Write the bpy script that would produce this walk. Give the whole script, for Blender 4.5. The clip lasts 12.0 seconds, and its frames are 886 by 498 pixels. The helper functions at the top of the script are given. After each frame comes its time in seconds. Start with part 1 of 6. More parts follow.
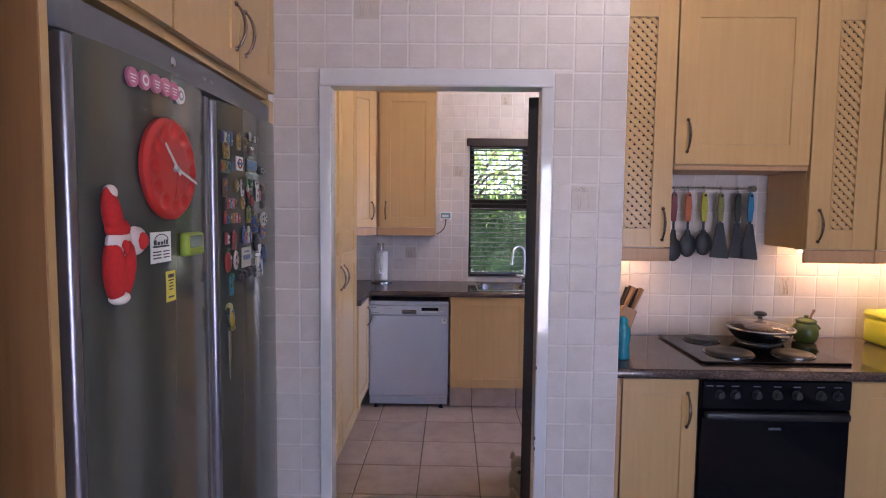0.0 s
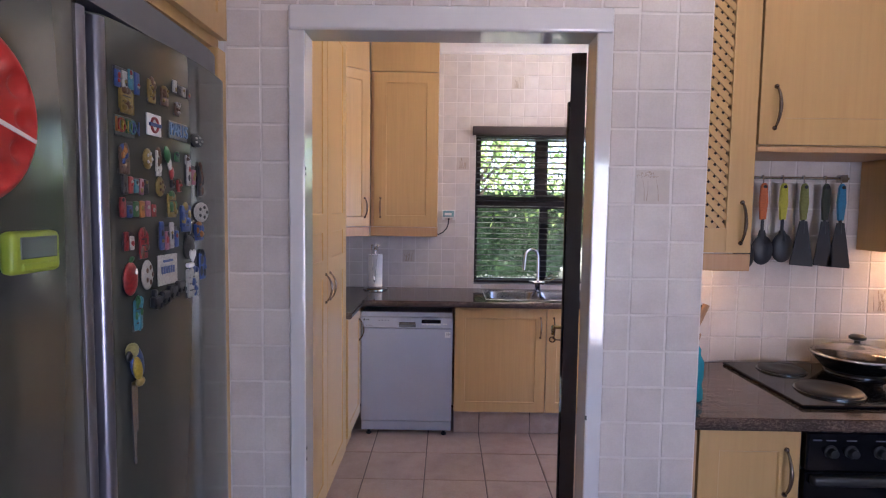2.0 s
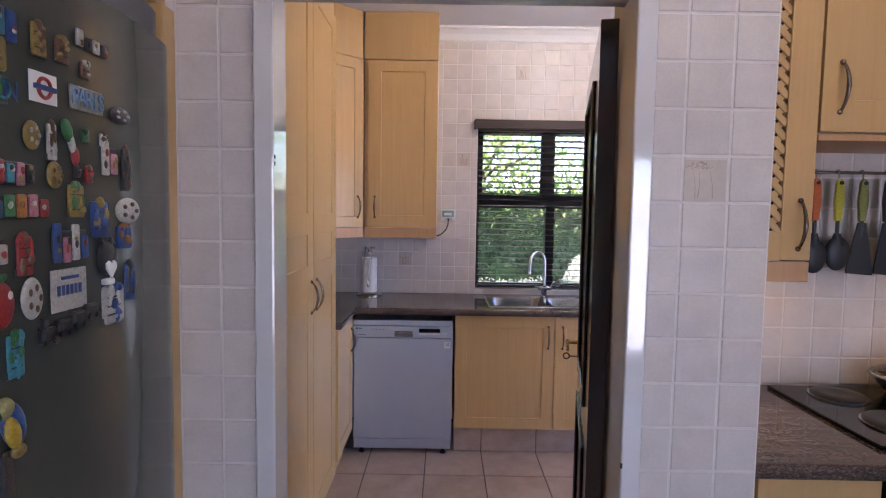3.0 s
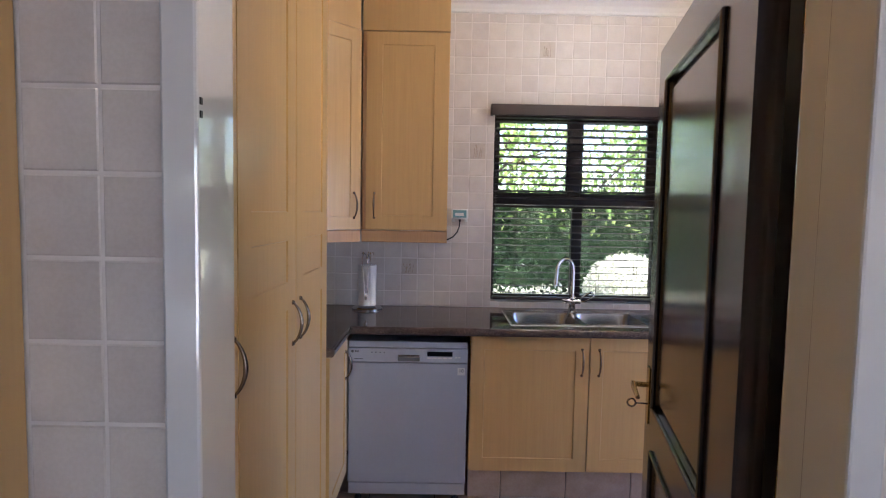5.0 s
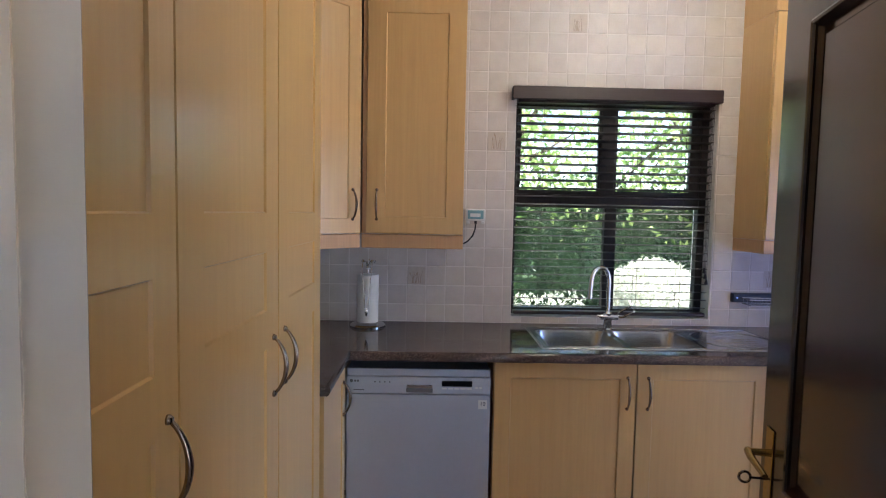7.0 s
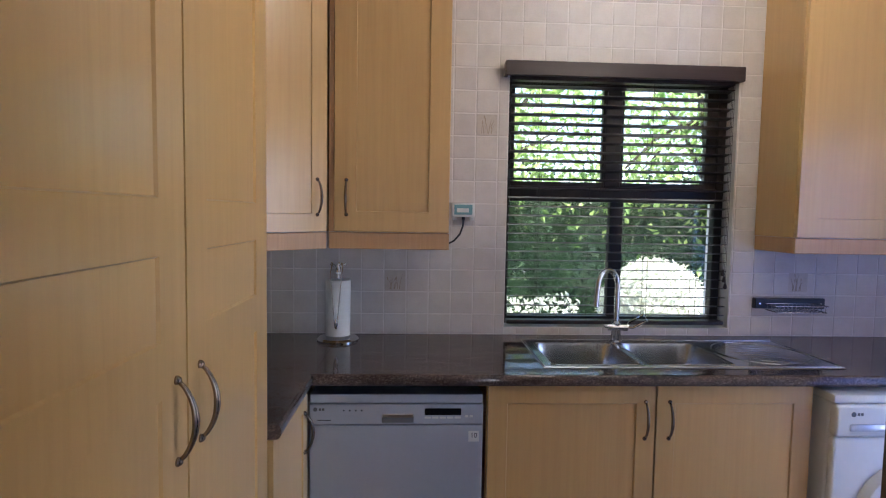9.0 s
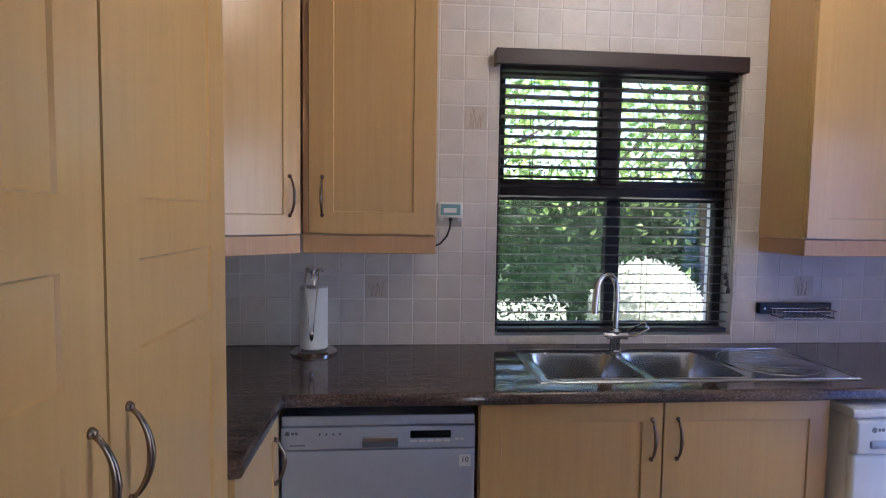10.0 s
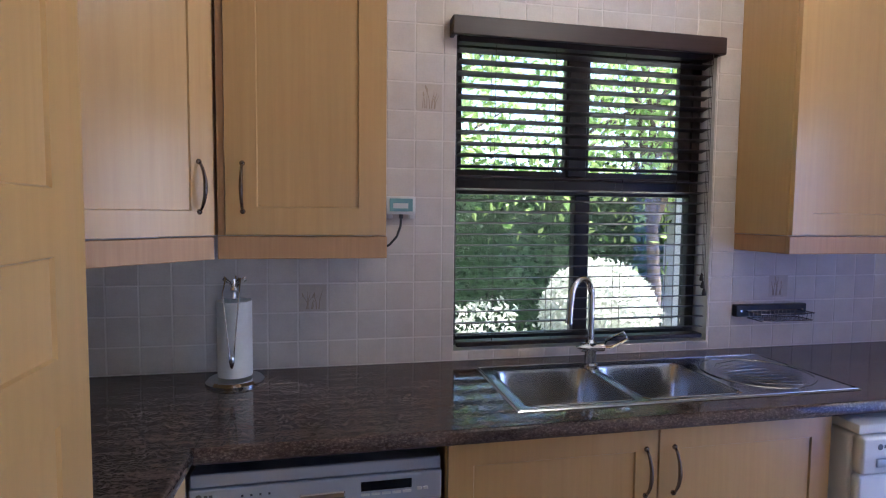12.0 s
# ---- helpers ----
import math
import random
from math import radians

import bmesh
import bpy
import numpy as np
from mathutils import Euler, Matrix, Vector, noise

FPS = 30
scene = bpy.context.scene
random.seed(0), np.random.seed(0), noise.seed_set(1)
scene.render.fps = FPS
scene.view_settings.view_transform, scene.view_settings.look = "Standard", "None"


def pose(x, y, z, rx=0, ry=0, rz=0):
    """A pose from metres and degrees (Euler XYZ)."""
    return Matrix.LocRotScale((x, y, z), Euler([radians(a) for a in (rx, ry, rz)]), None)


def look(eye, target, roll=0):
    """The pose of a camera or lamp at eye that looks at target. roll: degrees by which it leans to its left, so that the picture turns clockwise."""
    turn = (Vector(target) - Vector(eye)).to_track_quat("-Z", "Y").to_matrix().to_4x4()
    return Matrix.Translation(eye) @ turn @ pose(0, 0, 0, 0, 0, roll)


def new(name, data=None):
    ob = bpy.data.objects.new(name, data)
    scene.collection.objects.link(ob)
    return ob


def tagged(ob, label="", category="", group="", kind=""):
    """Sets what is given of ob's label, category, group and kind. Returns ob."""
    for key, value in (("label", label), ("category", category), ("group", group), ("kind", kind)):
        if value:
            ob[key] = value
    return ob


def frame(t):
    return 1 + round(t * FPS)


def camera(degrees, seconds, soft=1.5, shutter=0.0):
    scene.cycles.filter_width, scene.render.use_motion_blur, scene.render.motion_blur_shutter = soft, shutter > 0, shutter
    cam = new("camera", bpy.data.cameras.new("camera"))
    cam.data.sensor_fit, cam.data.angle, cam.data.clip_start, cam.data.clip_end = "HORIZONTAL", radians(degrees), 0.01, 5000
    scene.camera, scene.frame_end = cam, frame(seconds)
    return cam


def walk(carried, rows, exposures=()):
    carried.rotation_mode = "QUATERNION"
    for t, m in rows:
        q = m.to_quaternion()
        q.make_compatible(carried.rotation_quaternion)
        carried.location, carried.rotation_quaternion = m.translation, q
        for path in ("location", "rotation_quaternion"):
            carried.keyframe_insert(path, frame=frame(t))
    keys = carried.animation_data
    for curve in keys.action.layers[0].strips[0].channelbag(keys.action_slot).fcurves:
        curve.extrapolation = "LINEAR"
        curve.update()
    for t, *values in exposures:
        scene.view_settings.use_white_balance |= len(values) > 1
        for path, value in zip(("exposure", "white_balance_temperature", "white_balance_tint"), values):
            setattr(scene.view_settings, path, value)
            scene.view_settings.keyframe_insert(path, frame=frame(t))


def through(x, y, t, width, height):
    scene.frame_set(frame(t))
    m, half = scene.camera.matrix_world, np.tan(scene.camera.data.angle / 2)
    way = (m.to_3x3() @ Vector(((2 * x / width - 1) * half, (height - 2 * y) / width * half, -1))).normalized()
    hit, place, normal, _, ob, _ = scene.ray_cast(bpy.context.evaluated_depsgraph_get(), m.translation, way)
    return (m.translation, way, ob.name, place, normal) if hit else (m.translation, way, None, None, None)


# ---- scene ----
cam = camera(77.7, 12.0, 1.15)
METRES, EYE, TILT, LEAN, TURN = 2.82, 1.52, 0.0, 0.0, 0.9
ROWS = [
    (0.0, 0.0, 0.0, 0.0, 0.04, -4.05, -0.63),
    (0.5, -0.0059, 0.0443, -0.004, -0.01, -4.02, -0.71),
    (1.0, -0.0183, 0.0946, -0.0039, -0.12, -4.0, -0.78),
    (1.5, -0.0232, 0.1406, -0.0048, -0.32, -3.99, -0.82),
    (2.0, -0.0205, 0.1954, -0.0085, -0.5, -3.98, -0.79),
    (2.5, -0.0201, 0.2483, -0.0086, -0.62, -4.0, -0.82),
    (4.5, -0.0465, 0.4434, -0.0129, -1.06, -3.84, -1.06),
    (5.0, -0.0523, 0.494, -0.0133, -1.17, -3.83, -1.09),
    (5.5, -0.0581, 0.5382, -0.0149, -1.27, -3.86, -1.12),
    (6.0, -0.0662, 0.5801, -0.0146, -1.44, -3.82, -1.04),
    (6.5, -0.0811, 0.6255, -0.0121, -1.7, -3.72, -1.11),
    (7.0, -0.0854, 0.6631, -0.0136, -1.9, -3.8, -1.11),
    (9.0, -0.0789, 0.7995, -0.0221, -3.6, -3.74, -0.95),
    (9.5, -0.0778, 0.8271, -0.0232, -4.41, -3.72, -0.93),
    (10.0, -0.0807, 0.8671, -0.0218, -5.54, -3.71, -0.84),
    (10.5, -0.086, 0.9008, -0.0199, -7.04, -3.65, -0.78),
    (11.0, -0.0903, 0.9303, -0.0225, -8.93, -3.67, -0.73),
    (11.5, -0.0925, 0.9552, -0.0237, -10.83, -3.7, -0.67),
    (12.0, -0.0898, 0.9893, -0.026, -12.58, -3.71, -0.58),
]
walk(cam, [(t, pose(0, 0, EYE, TILT, LEAN, TURN) @ pose(METRES * x, METRES * y, METRES * z, 90 + pitch, roll, yaw)) for t, x, y, z, yaw, pitch, roll in ROWS], [(0.0, 3.03, 5750, 27), (2.5, 3.02, 5750, 25), (4.5, 2.92, 5900, 19), (7.0, 2.86, 5850, 11), (9.0, 2.73, 5700, 13), (12.0, 2.64, 5500, 16)])

# ---- world, sun, window light ----
world = bpy.data.worlds.new("world")
scene.world = world
world.use_nodes = True
sky = world.node_tree.nodes.new("ShaderNodeTexSky")
sky.sky_type, sky.sun_disc = "NISHITA", False
SUN_DIR = Vector((0.38, -0.28, 0.88)).normalized()
sky.sun_elevation = math.asin(SUN_DIR.z)
sky.sun_rotation = math.atan2(SUN_DIR.x, SUN_DIR.y)
world.node_tree.links.new(sky.outputs[0], world.node_tree.nodes["Background"].inputs[0])
world.node_tree.nodes["Background"].inputs[1].default_value = 0.15
sun = new("sun", bpy.data.lights.new("sun", "SUN"))
sun.data.energy, sun.data.angle, sun.data.color = 5.0, radians(0.5), (1.0, 0.95, 0.86)
sun.matrix_world = look(SUN_DIR * 20, (0, 0, 0))


def window_light(name, eye, target, w, h, watts, color):
    lamp = new(name, bpy.data.lights.new(name, "AREA"))
    lamp.data.shape, lamp.data.size, lamp.data.size_y = "RECTANGLE", w, h
    lamp.data.energy, lamp.data.color = watts, color
    lamp.matrix_world = look(eye, target)
    return lamp


# daylight in the openings: the garden doorway behind the camera and the scullery's outer doorway
window_light("kitchen_door_light", (1.55, -2.40, 0.95), (0.3, 0, 0.8), 1.5, 1.7, 1.65, (0.17, 0.37, 1.0))
window_light("scullery_door_light", (2.27, 3.28, 1.05), (1.5, 4.6, 0.85), 0.72, 1.7, 1.2, (0.10, 0.28, 1.0))


# ---- materials ----
def material(name, rough=0.5, metal=0.0, spec=0.5):
    m = bpy.data.materials.new(name)
    m.use_nodes = True
    b = m.node_tree.nodes["Principled BSDF"]
    b.inputs["Roughness"].default_value, b.inputs["Metallic"].default_value = rough, metal
    b.inputs["Specular IOR Level"].default_value = spec
    return m, m.node_tree, b


def coords(nt, scale, shift=True):
    tc, mp = nt.nodes.new("ShaderNodeTexCoord"), nt.nodes.new("ShaderNodeMapping")
    mp.inputs["Scale"].default_value = scale
    src = tc.outputs["Object"]
    if shift:
        oi, ad = nt.nodes.new("ShaderNodeObjectInfo"), nt.nodes.new("ShaderNodeVectorMath")
        ad.operation = "MULTIPLY_ADD"
        ad.inputs[1].default_value = (7.3, 5.1, 9.7)
        nt.links.new(oi.outputs["Random"], ad.inputs[0])
        nt.links.new(src, ad.inputs[2])
        src = ad.outputs[0]
    nt.links.new(src, mp.inputs[0])
    return mp.outputs[0]


def noise_of(nt, vec, scale, detail=3.0, rough=0.55):
    n = nt.nodes.new("ShaderNodeTexNoise")
    n.inputs["Scale"].default_value, n.inputs["Detail"].default_value, n.inputs["Roughness"].default_value = scale, detail, rough
    nt.links.new(vec, n.inputs["Vector"])
    return n.outputs["Fac"]


def ramp(nt, fac, stops):
    r = nt.nodes.new("ShaderNodeValToRGB")
    while len(r.color_ramp.elements) < len(stops):
        r.color_ramp.elements.new(0.5)
    for e, (p, c) in zip(r.color_ramp.elements, stops):
        e.position, e.color = p, (*c, 1)
    nt.links.new(fac, r.inputs[0])
    return r.outputs[0]


def mix(nt, fac, a, b, mode="MIX"):
    n = nt.nodes.new("ShaderNodeMix")
    n.data_type, n.blend_type = "RGBA", mode
    for sock, v in ((n.inputs[0], fac), (n.inputs[6], a), (n.inputs[7], b)):
        if isinstance(v, (int, float)):
            sock.default_value = v
        elif isinstance(v, tuple):
            sock.default_value = (*v, 1)
        else:
            nt.links.new(v, sock)
    return n.outputs[2]


def bump(nt, b, height, strength, dist=0.002):
    n = nt.nodes.new("ShaderNodeBump")
    n.inputs["Strength"].default_value, n.inputs["Distance"].default_value = strength, dist
    nt.links.new(height, n.inputs["Height"])
    nt.links.new(n.outputs[0], b.inputs["Normal"])


def plain(name, color, rough=0.5, metal=0.0, spec=0.5, vary=0.08, scale=25, bumpy=0.05):
    """A plain surface with faint two-scale variation of tone and relief."""
    m, nt, b = material(name, rough, metal, spec)
    v = coords(nt, (1, 1, 1))
    f = noise_of(nt, v, scale)
    dark = tuple(c * (1 - vary) for c in color)
    lite = tuple(min(1, c * (1 + vary)) for c in color)
    col = ramp(nt, f, ((0.3, dark), (0.7, lite)))
    g = noise_of(nt, v, scale * 0.12)
    nt.links.new(mix(nt, g, col, tuple(c * 0.93 for c in color)), b.inputs["Base Color"])
    if bumpy:
        bump(nt, b, f, bumpy, 0.001)
    return m


def wood(name, a, bcol, c, rough, grain=(38, 38, 1.3), spec=0.5, bumpy=0.05):
    m, nt, b = material(name, rough, 0, spec)
    v = coords(nt, grain)
    fine = noise_of(nt, v, 3.2, 4, 0.6)
    wide = noise_of(nt, coords(nt, (grain[0] * 0.18, grain[1] * 0.18, grain[2] * 0.5)), 1.6, 2)
    col = ramp(nt, fine, ((0.28, a), (0.5, bcol), (0.75, c)))
    nt.links.new(mix(nt, wide, col, tuple(x * 0.88 for x in bcol)), b.inputs["Base Color"])
    bump(nt, b, fine, bumpy, 0.0008)
    return m


BEECH = wood("beech_laminate", (0.545, 0.333, 0.125), (0.595, 0.374, 0.148), (0.64, 0.412, 0.17), 0.28, (20, 20, 0.9), 0.5, 0.03)
BEECH_EDGE = wood("beech_edging", (0.44, 0.25, 0.11), (0.52, 0.30, 0.14), (0.58, 0.36, 0.18), 0.42)
# darker, redder beech: the end panel's shade is put into this colour
BEECH_SHADED = wood("shaded_beech_side", (0.36, 0.17, 0.06), (0.43, 0.215, 0.08), (0.49, 0.26, 0.10), 0.36, (20, 20, 0.9))
MAHOGANY = wood("dark_stained_wood", (0.019, 0.0068, 0.005), (0.032, 0.011, 0.008), (0.050, 0.0175, 0.012), 0.2, (30, 30, 1.2), 0.7, 0.06)
BLIND = wood("dark_brown_blind_wood", (0.022, 0.011, 0.010), (0.036, 0.018, 0.016), (0.05, 0.027, 0.024), 0.42, (1.5, 40, 40))
WINDOW_WOOD = wood("dark_brown_window_paint", (0.014, 0.009, 0.008), (0.022, 0.013, 0.011), (0.03, 0.018, 0.015), 0.4)


def tile_material(name, base, tint, rough, fleck, spots=9.0):
    m, nt, b = material(name, rough)
    v = coords(nt, (1, 1, 1))
    cloud = noise_of(nt, v, spots, 4, 0.6)
    oi = nt.nodes.new("ShaderNodeObjectInfo")
    col = ramp(nt, cloud, ((0.3, tint), (0.62, base)))
    each = ramp(nt, oi.outputs["Random"], ((0.0, (0.93, 0.915, 0.91)), (0.5, (0.97, 0.97, 0.98)), (1.0, (1.0, 0.985, 0.96))))
    col = mix(nt, 1.0, col, each, "MULTIPLY")
    fine = noise_of(nt, v, fleck, 2)
    nt.links.new(mix(nt, 0.03, col, ramp(nt, fine, ((0.4, (0.2, 0.15, 0.1)), (0.6, (1, 1, 1))))), b.inputs["Base Color"])
    bump(nt, b, noise_of(nt, v, 22, 3), 0.12, 0.003)
    return m


WALL_TILE = tile_material("cream_glazed_tile", (0.645, 0.59, 0.545), (0.575, 0.52, 0.475), 0.42, 180)
FLOOR_TILE = tile_material("beige_floor_tile", (0.46, 0.345, 0.265), (0.36, 0.255, 0.185), 0.42, 120, 7.0)
GROUT = plain("pale_grout", (0.73, 0.68, 0.635), 0.9, vary=0.1)
FLOOR_GROUT = plain("dark_floor_grout", (0.13, 0.10, 0.085), 0.95)
PLASTER = plain("white_plaster", (0.78, 0.76, 0.73), 0.85, vary=0.03, scale=60)
WALL_PAINT = plain("beige_wall_paint", (0.46, 0.41, 0.34), 0.85, vary=0.03, scale=60)
FRAME_PAINT = plain("white_gloss_frame_paint", (0.70, 0.69, 0.68), 0.09, spec=0.8, vary=0.03, scale=14, bumpy=0.02)
MOTIF = plain("sepia_tile_print", (0.38, 0.30, 0.22), 0.45, vary=0.2, scale=90)
MOTIF_WASH = plain("beige_tile_wash", (0.545, 0.475, 0.405), 0.35, vary=0.12, scale=40)
STEEL = plain("brushed_steel", (0.50, 0.51, 0.52), 0.27, 1.0, vary=0.04, scale=60, bumpy=0.008)
SINK_STEEL = plain("polished_sink_steel", (0.44, 0.45, 0.46), 0.17, 1.0, vary=0.05, scale=50, bumpy=0.008)
CHROME = plain("chrome", (0.75, 0.75, 0.76), 0.07, 1.0, vary=0.02, bumpy=0)
PULL = plain("antiqued_chrome_pull", (0.25, 0.20, 0.165), 0.2, 1.0, vary=0.12, bumpy=0)
BRASS = plain("worn_brass", (0.52, 0.37, 0.13), 0.25, 1.0, vary=0.15)
FRIDGE = plain("titanium_grey_fridge_steel", (0.145, 0.153, 0.132), 0.13, 0.55, vary=0.03, scale=70, bumpy=0.015)
FRIDGE_TRIM = plain("polished_aluminium_trim", (0.30, 0.30, 0.35), 0.28, 0.9, vary=0.04)
FRIDGE_CAP = plain("grey_plastic_cap", (0.125, 0.125, 0.135), 0.35, vary=0.05)
SILVER = plain("silver_appliance_paint", (0.49, 0.52, 0.60), 0.34, 0.65, vary=0.03, scale=80)
APPLIANCE_WHITE = plain("white_enamel", (0.74, 0.75, 0.77), 0.3, vary=0.03)
BLACK = plain("black_plastic", (0.012, 0.012, 0.013), 0.4)
BLACK_GLASS = plain("black_oven_glass", (0.005, 0.005, 0.007), 0.08, spec=0.28, vary=0.02, bumpy=0)
# near-black colour that stands in for shade inside the lattice cabinets
RECESS_SHADE = plain("painted_recess_shade", (0.03, 0.022, 0.018), 0.9)
RED_PLASTIC = plain("red_plastic", (0.52, 0.032, 0.026), 0.42, vary=0.06)
WHITE_PLASTIC = plain("white_plastic", (0.76, 0.76, 0.74), 0.4, vary=0.03)
PAPER = plain("white_paper", (0.82, 0.81, 0.79), 0.9, vary=0.04, scale=90, bumpy=0.3)
YELLOW_PAPER = plain("yellow_paper", (0.72, 0.62, 0.09), 0.8)
LIME = plain("lime_green_plastic", (0.30, 0.40, 0.035), 0.4)
LCD = plain("grey_lcd_glass", (0.16, 0.20, 0.18), 0.12, bumpy=0)
INK = plain("dark_printing_ink", (0.03, 0.03, 0.05), 0.6)
PINK = plain("pink_enamel_badge", (0.55, 0.17, 0.27), 0.35, vary=0.1)
GREEN_GLAZE = plain("olive_green_glaze", (0.10, 0.13, 0.028), 0.16, vary=0.25)
YELLOW_TIN = plain("yellow_green_enamel", (0.62, 0.64, 0.02), 0.35)
BLUE_PLASTIC = plain("turquoise_translucent_plastic", (0.02, 0.27, 0.36), 0.2, vary=0.15)
KNIFE_WOOD = wood("knife_block_wood", (0.26, 0.14, 0.07), (0.36, 0.21, 0.11), (0.44, 0.27, 0.15), 0.45)
NYLON = plain("black_nylon", (0.016, 0.018, 0.024), 0.45)
CLAY = plain("beige_glazed_clay", (0.44, 0.36, 0.26), 0.4, vary=0.2)
FABRIC_RED = plain("red_felt", (0.55, 0.022, 0.02), 0.95, vary=0.15, scale=120, bumpy=0.5)
FABRIC_WHITE = plain("white_felt", (0.72, 0.62, 0.58), 0.95, vary=0.12, scale=120, bumpy=0.5)


def coated(mat, weight, rough):
    """Lays a clear varnish over a material."""
    b = mat.node_tree.nodes["Principled BSDF"]
    b.inputs["Coat Weight"].default_value, b.inputs["Coat Roughness"].default_value = weight, rough


coated(FRAME_PAINT, 0.8, 0.06)
coated(MAHOGANY, 0.6, 0.14)
coated(BEECH, 0.2, 0.18)


def granite():
    m, nt, b = material("brown_granite", 0.09, 0, 0.55)
    v = coords(nt, (1, 1, 1), False)
    vor = nt.nodes.new("ShaderNodeTexVoronoi")
    vor.inputs["Scale"].default_value = 260
    nt.links.new(coords(nt, (1, 2.2, 2.2), False), vor.inputs["Vector"])
    flow = noise_of(nt, coords(nt, (5, 16, 16), False), 1.5, 5, 0.65)
    base = ramp(nt, flow, ((0.3, (0.030, 0.020, 0.018)), (0.5, (0.075, 0.050, 0.042)), (0.7, (0.17, 0.12, 0.098))))
    grain = ramp(nt, noise_of(nt, coords(nt, (1, 1.8, 1.8), False), 120, 4, 0.75), ((0.38, (0.010, 0.008, 0.008)), (0.5, (0.085, 0.056, 0.047)), (0.66, (0.34, 0.27, 0.22))))
    col = mix(nt, 0.5, base, grain)
    fl = ramp(nt, vor.outputs["Distance"], ((0.10, (0.34, 0.29, 0.26)), (0.22, (0.10, 0.07, 0.06))))
    streak = ramp(nt, noise_of(nt, coords(nt, (3.0, 22, 9), False), 2.4, 4, 0.7), ((0.40, (0.35, 0.33, 0.33)), (0.56, (1, 1, 1))))
    nt.links.new(mix(nt, 0.5, mix(nt, 0.22, col, fl), streak, "MULTIPLY"), b.inputs["Base Color"])
    return m


GRANITE = granite()


def leaf_material(name, dark, lite, through=0.35):
    m, nt, b = material(name, 0.45)
    geo = nt.nodes.new("ShaderNodeNewGeometry")
    col = ramp(nt, geo.outputs["Random Per Island"], ((0.0, dark), (1.0, lite)))
    nt.links.new(col, b.inputs["Base Color"])
    tr, mx = nt.nodes.new("ShaderNodeBsdfTranslucent"), nt.nodes.new("ShaderNodeMixShader")
    nt.links.new(col, tr.inputs[0])
    mx.inputs[0].default_value = through
    nt.links.new(b.outputs[0], mx.inputs[1])
    nt.links.new(tr.outputs[0], mx.inputs[2])
    nt.links.new(mx.outputs[0], nt.nodes["Material Output"].inputs[0])
    return m


HEDGE_LEAF = leaf_material("dark_hedge_leaf", (0.012, 0.03, 0.012), (0.07, 0.13, 0.05), 0.2)
TREE_LEAF = leaf_material("bright_tree_leaf", (0.12, 0.23, 0.045), (0.50, 0.62, 0.20), 0.5)
# leaves made near-white: the sun's brightness is put into their colour
SUNLIT_LEAF = leaf_material("sun_whitened_leaf", (0.46, 0.48, 0.36), (0.74, 0.74, 0.64), 0.25)
BARK = plain("grey_brown_bark", (0.12, 0.09, 0.065), 0.95, vary=0.3, bumpy=0.6)
PAVING = plain("pale_sunlit_paving", (0.52, 0.49, 0.44), 0.9, vary=0.15, scale=6)
OUTER_WALL = plain("pale_rendered_wall", (0.42, 0.42, 0.42), 0.9, vary=0.08, scale=40, bumpy=0.3)

GLASS, gnt, gb = material("window_glass", 0.0)
gb.inputs["Transmission Weight"].default_value, gb.inputs["IOR"].default_value = 1.0, 1.45
LID_GLASS, lnt, lb = material("pan_lid_glass", 0.02)
lb.inputs["Transmission Weight"].default_value, lb.inputs["IOR"].default_value = 0.96, 1.45
lb.inputs["Base Color"].default_value = (0.62, 0.56, 0.5, 1)
TUBE, tnt, tb = material("warm_lamp_tube", 0.4)
tb.inputs["Emission Color"].default_value, tb.inputs["Emission Strength"].default_value = (1.0, 0.60, 0.26, 1), 6.0
OPAL, ont, ob_ = material("lit_opal_glass", 0.25)
ob_.inputs["Emission Color"].default_value, ob_.inputs["Emission Strength"].default_value = (1.0, 0.89, 0.69, 1), 8.6
BACKLIT, bnt, bb = material("pale_teal_display", 0.3)
bb.inputs["Base Color"].default_value = (0.16, 0.33, 0.36, 1)
COLORS = {}


def paint(rgb, rough=0.4):
    if rgb not in COLORS:
        COLORS[rgb] = plain("enamel_colour", tuple(c * 0.62 + 0.006 for c in rgb), rough, vary=0.45, scale=210, bumpy=0.5)
    return COLORS[rgb]


# ---- building helpers ----
def thing(name, loc, label, category, group="", kind=""):
    ob = new(name)
    ob.empty_display_size = 0.05
    ob.location = loc
    return tagged(ob, label, category, group, kind)


def part(name, bm, mat, parent=None, label="", smooth=False):
    me = bpy.data.meshes.new(name)
    bmesh.ops.recalc_face_normals(bm, faces=bm.faces)
    bm.to_mesh(me)
    bm.free()
    for mm in (mat if isinstance(mat, (list, tuple)) else [mat]):
        me.materials.append(mm)
    if smooth:
        me.polygons.foreach_set("use_smooth", [True] * len(me.polygons))
        try:
            me.set_sharp_from_angle(angle=radians(40))
        except AttributeError:
            pass
    ob = new(name, me)
    if parent is not None:
        ob.parent = parent
        if parent.type == "EMPTY":
            ob.matrix_parent_inverse = Matrix.Translation(-parent.location)
    if label:
        ob["label"] = label
    return ob


def hung(name, mesh, mat, parent, m):
    """A part that shares its mesh with others of its kind, at pose m."""
    if not mesh.materials:
        mesh.materials.append(mat)
    ob = new(name, mesh)
    ob.parent = parent
    if parent.type == "EMPTY":
        ob.matrix_parent_inverse = Matrix.Translation(-parent.location)
    ob.matrix_basis = m
    return ob


def structure(name, bm, mat, label="", category="", smooth=False):
    ob = part(name, bm, mat, None, "", smooth)
    return tagged(ob, label, category or name.rstrip("_0123456789").split("_")[0], kind="structure")


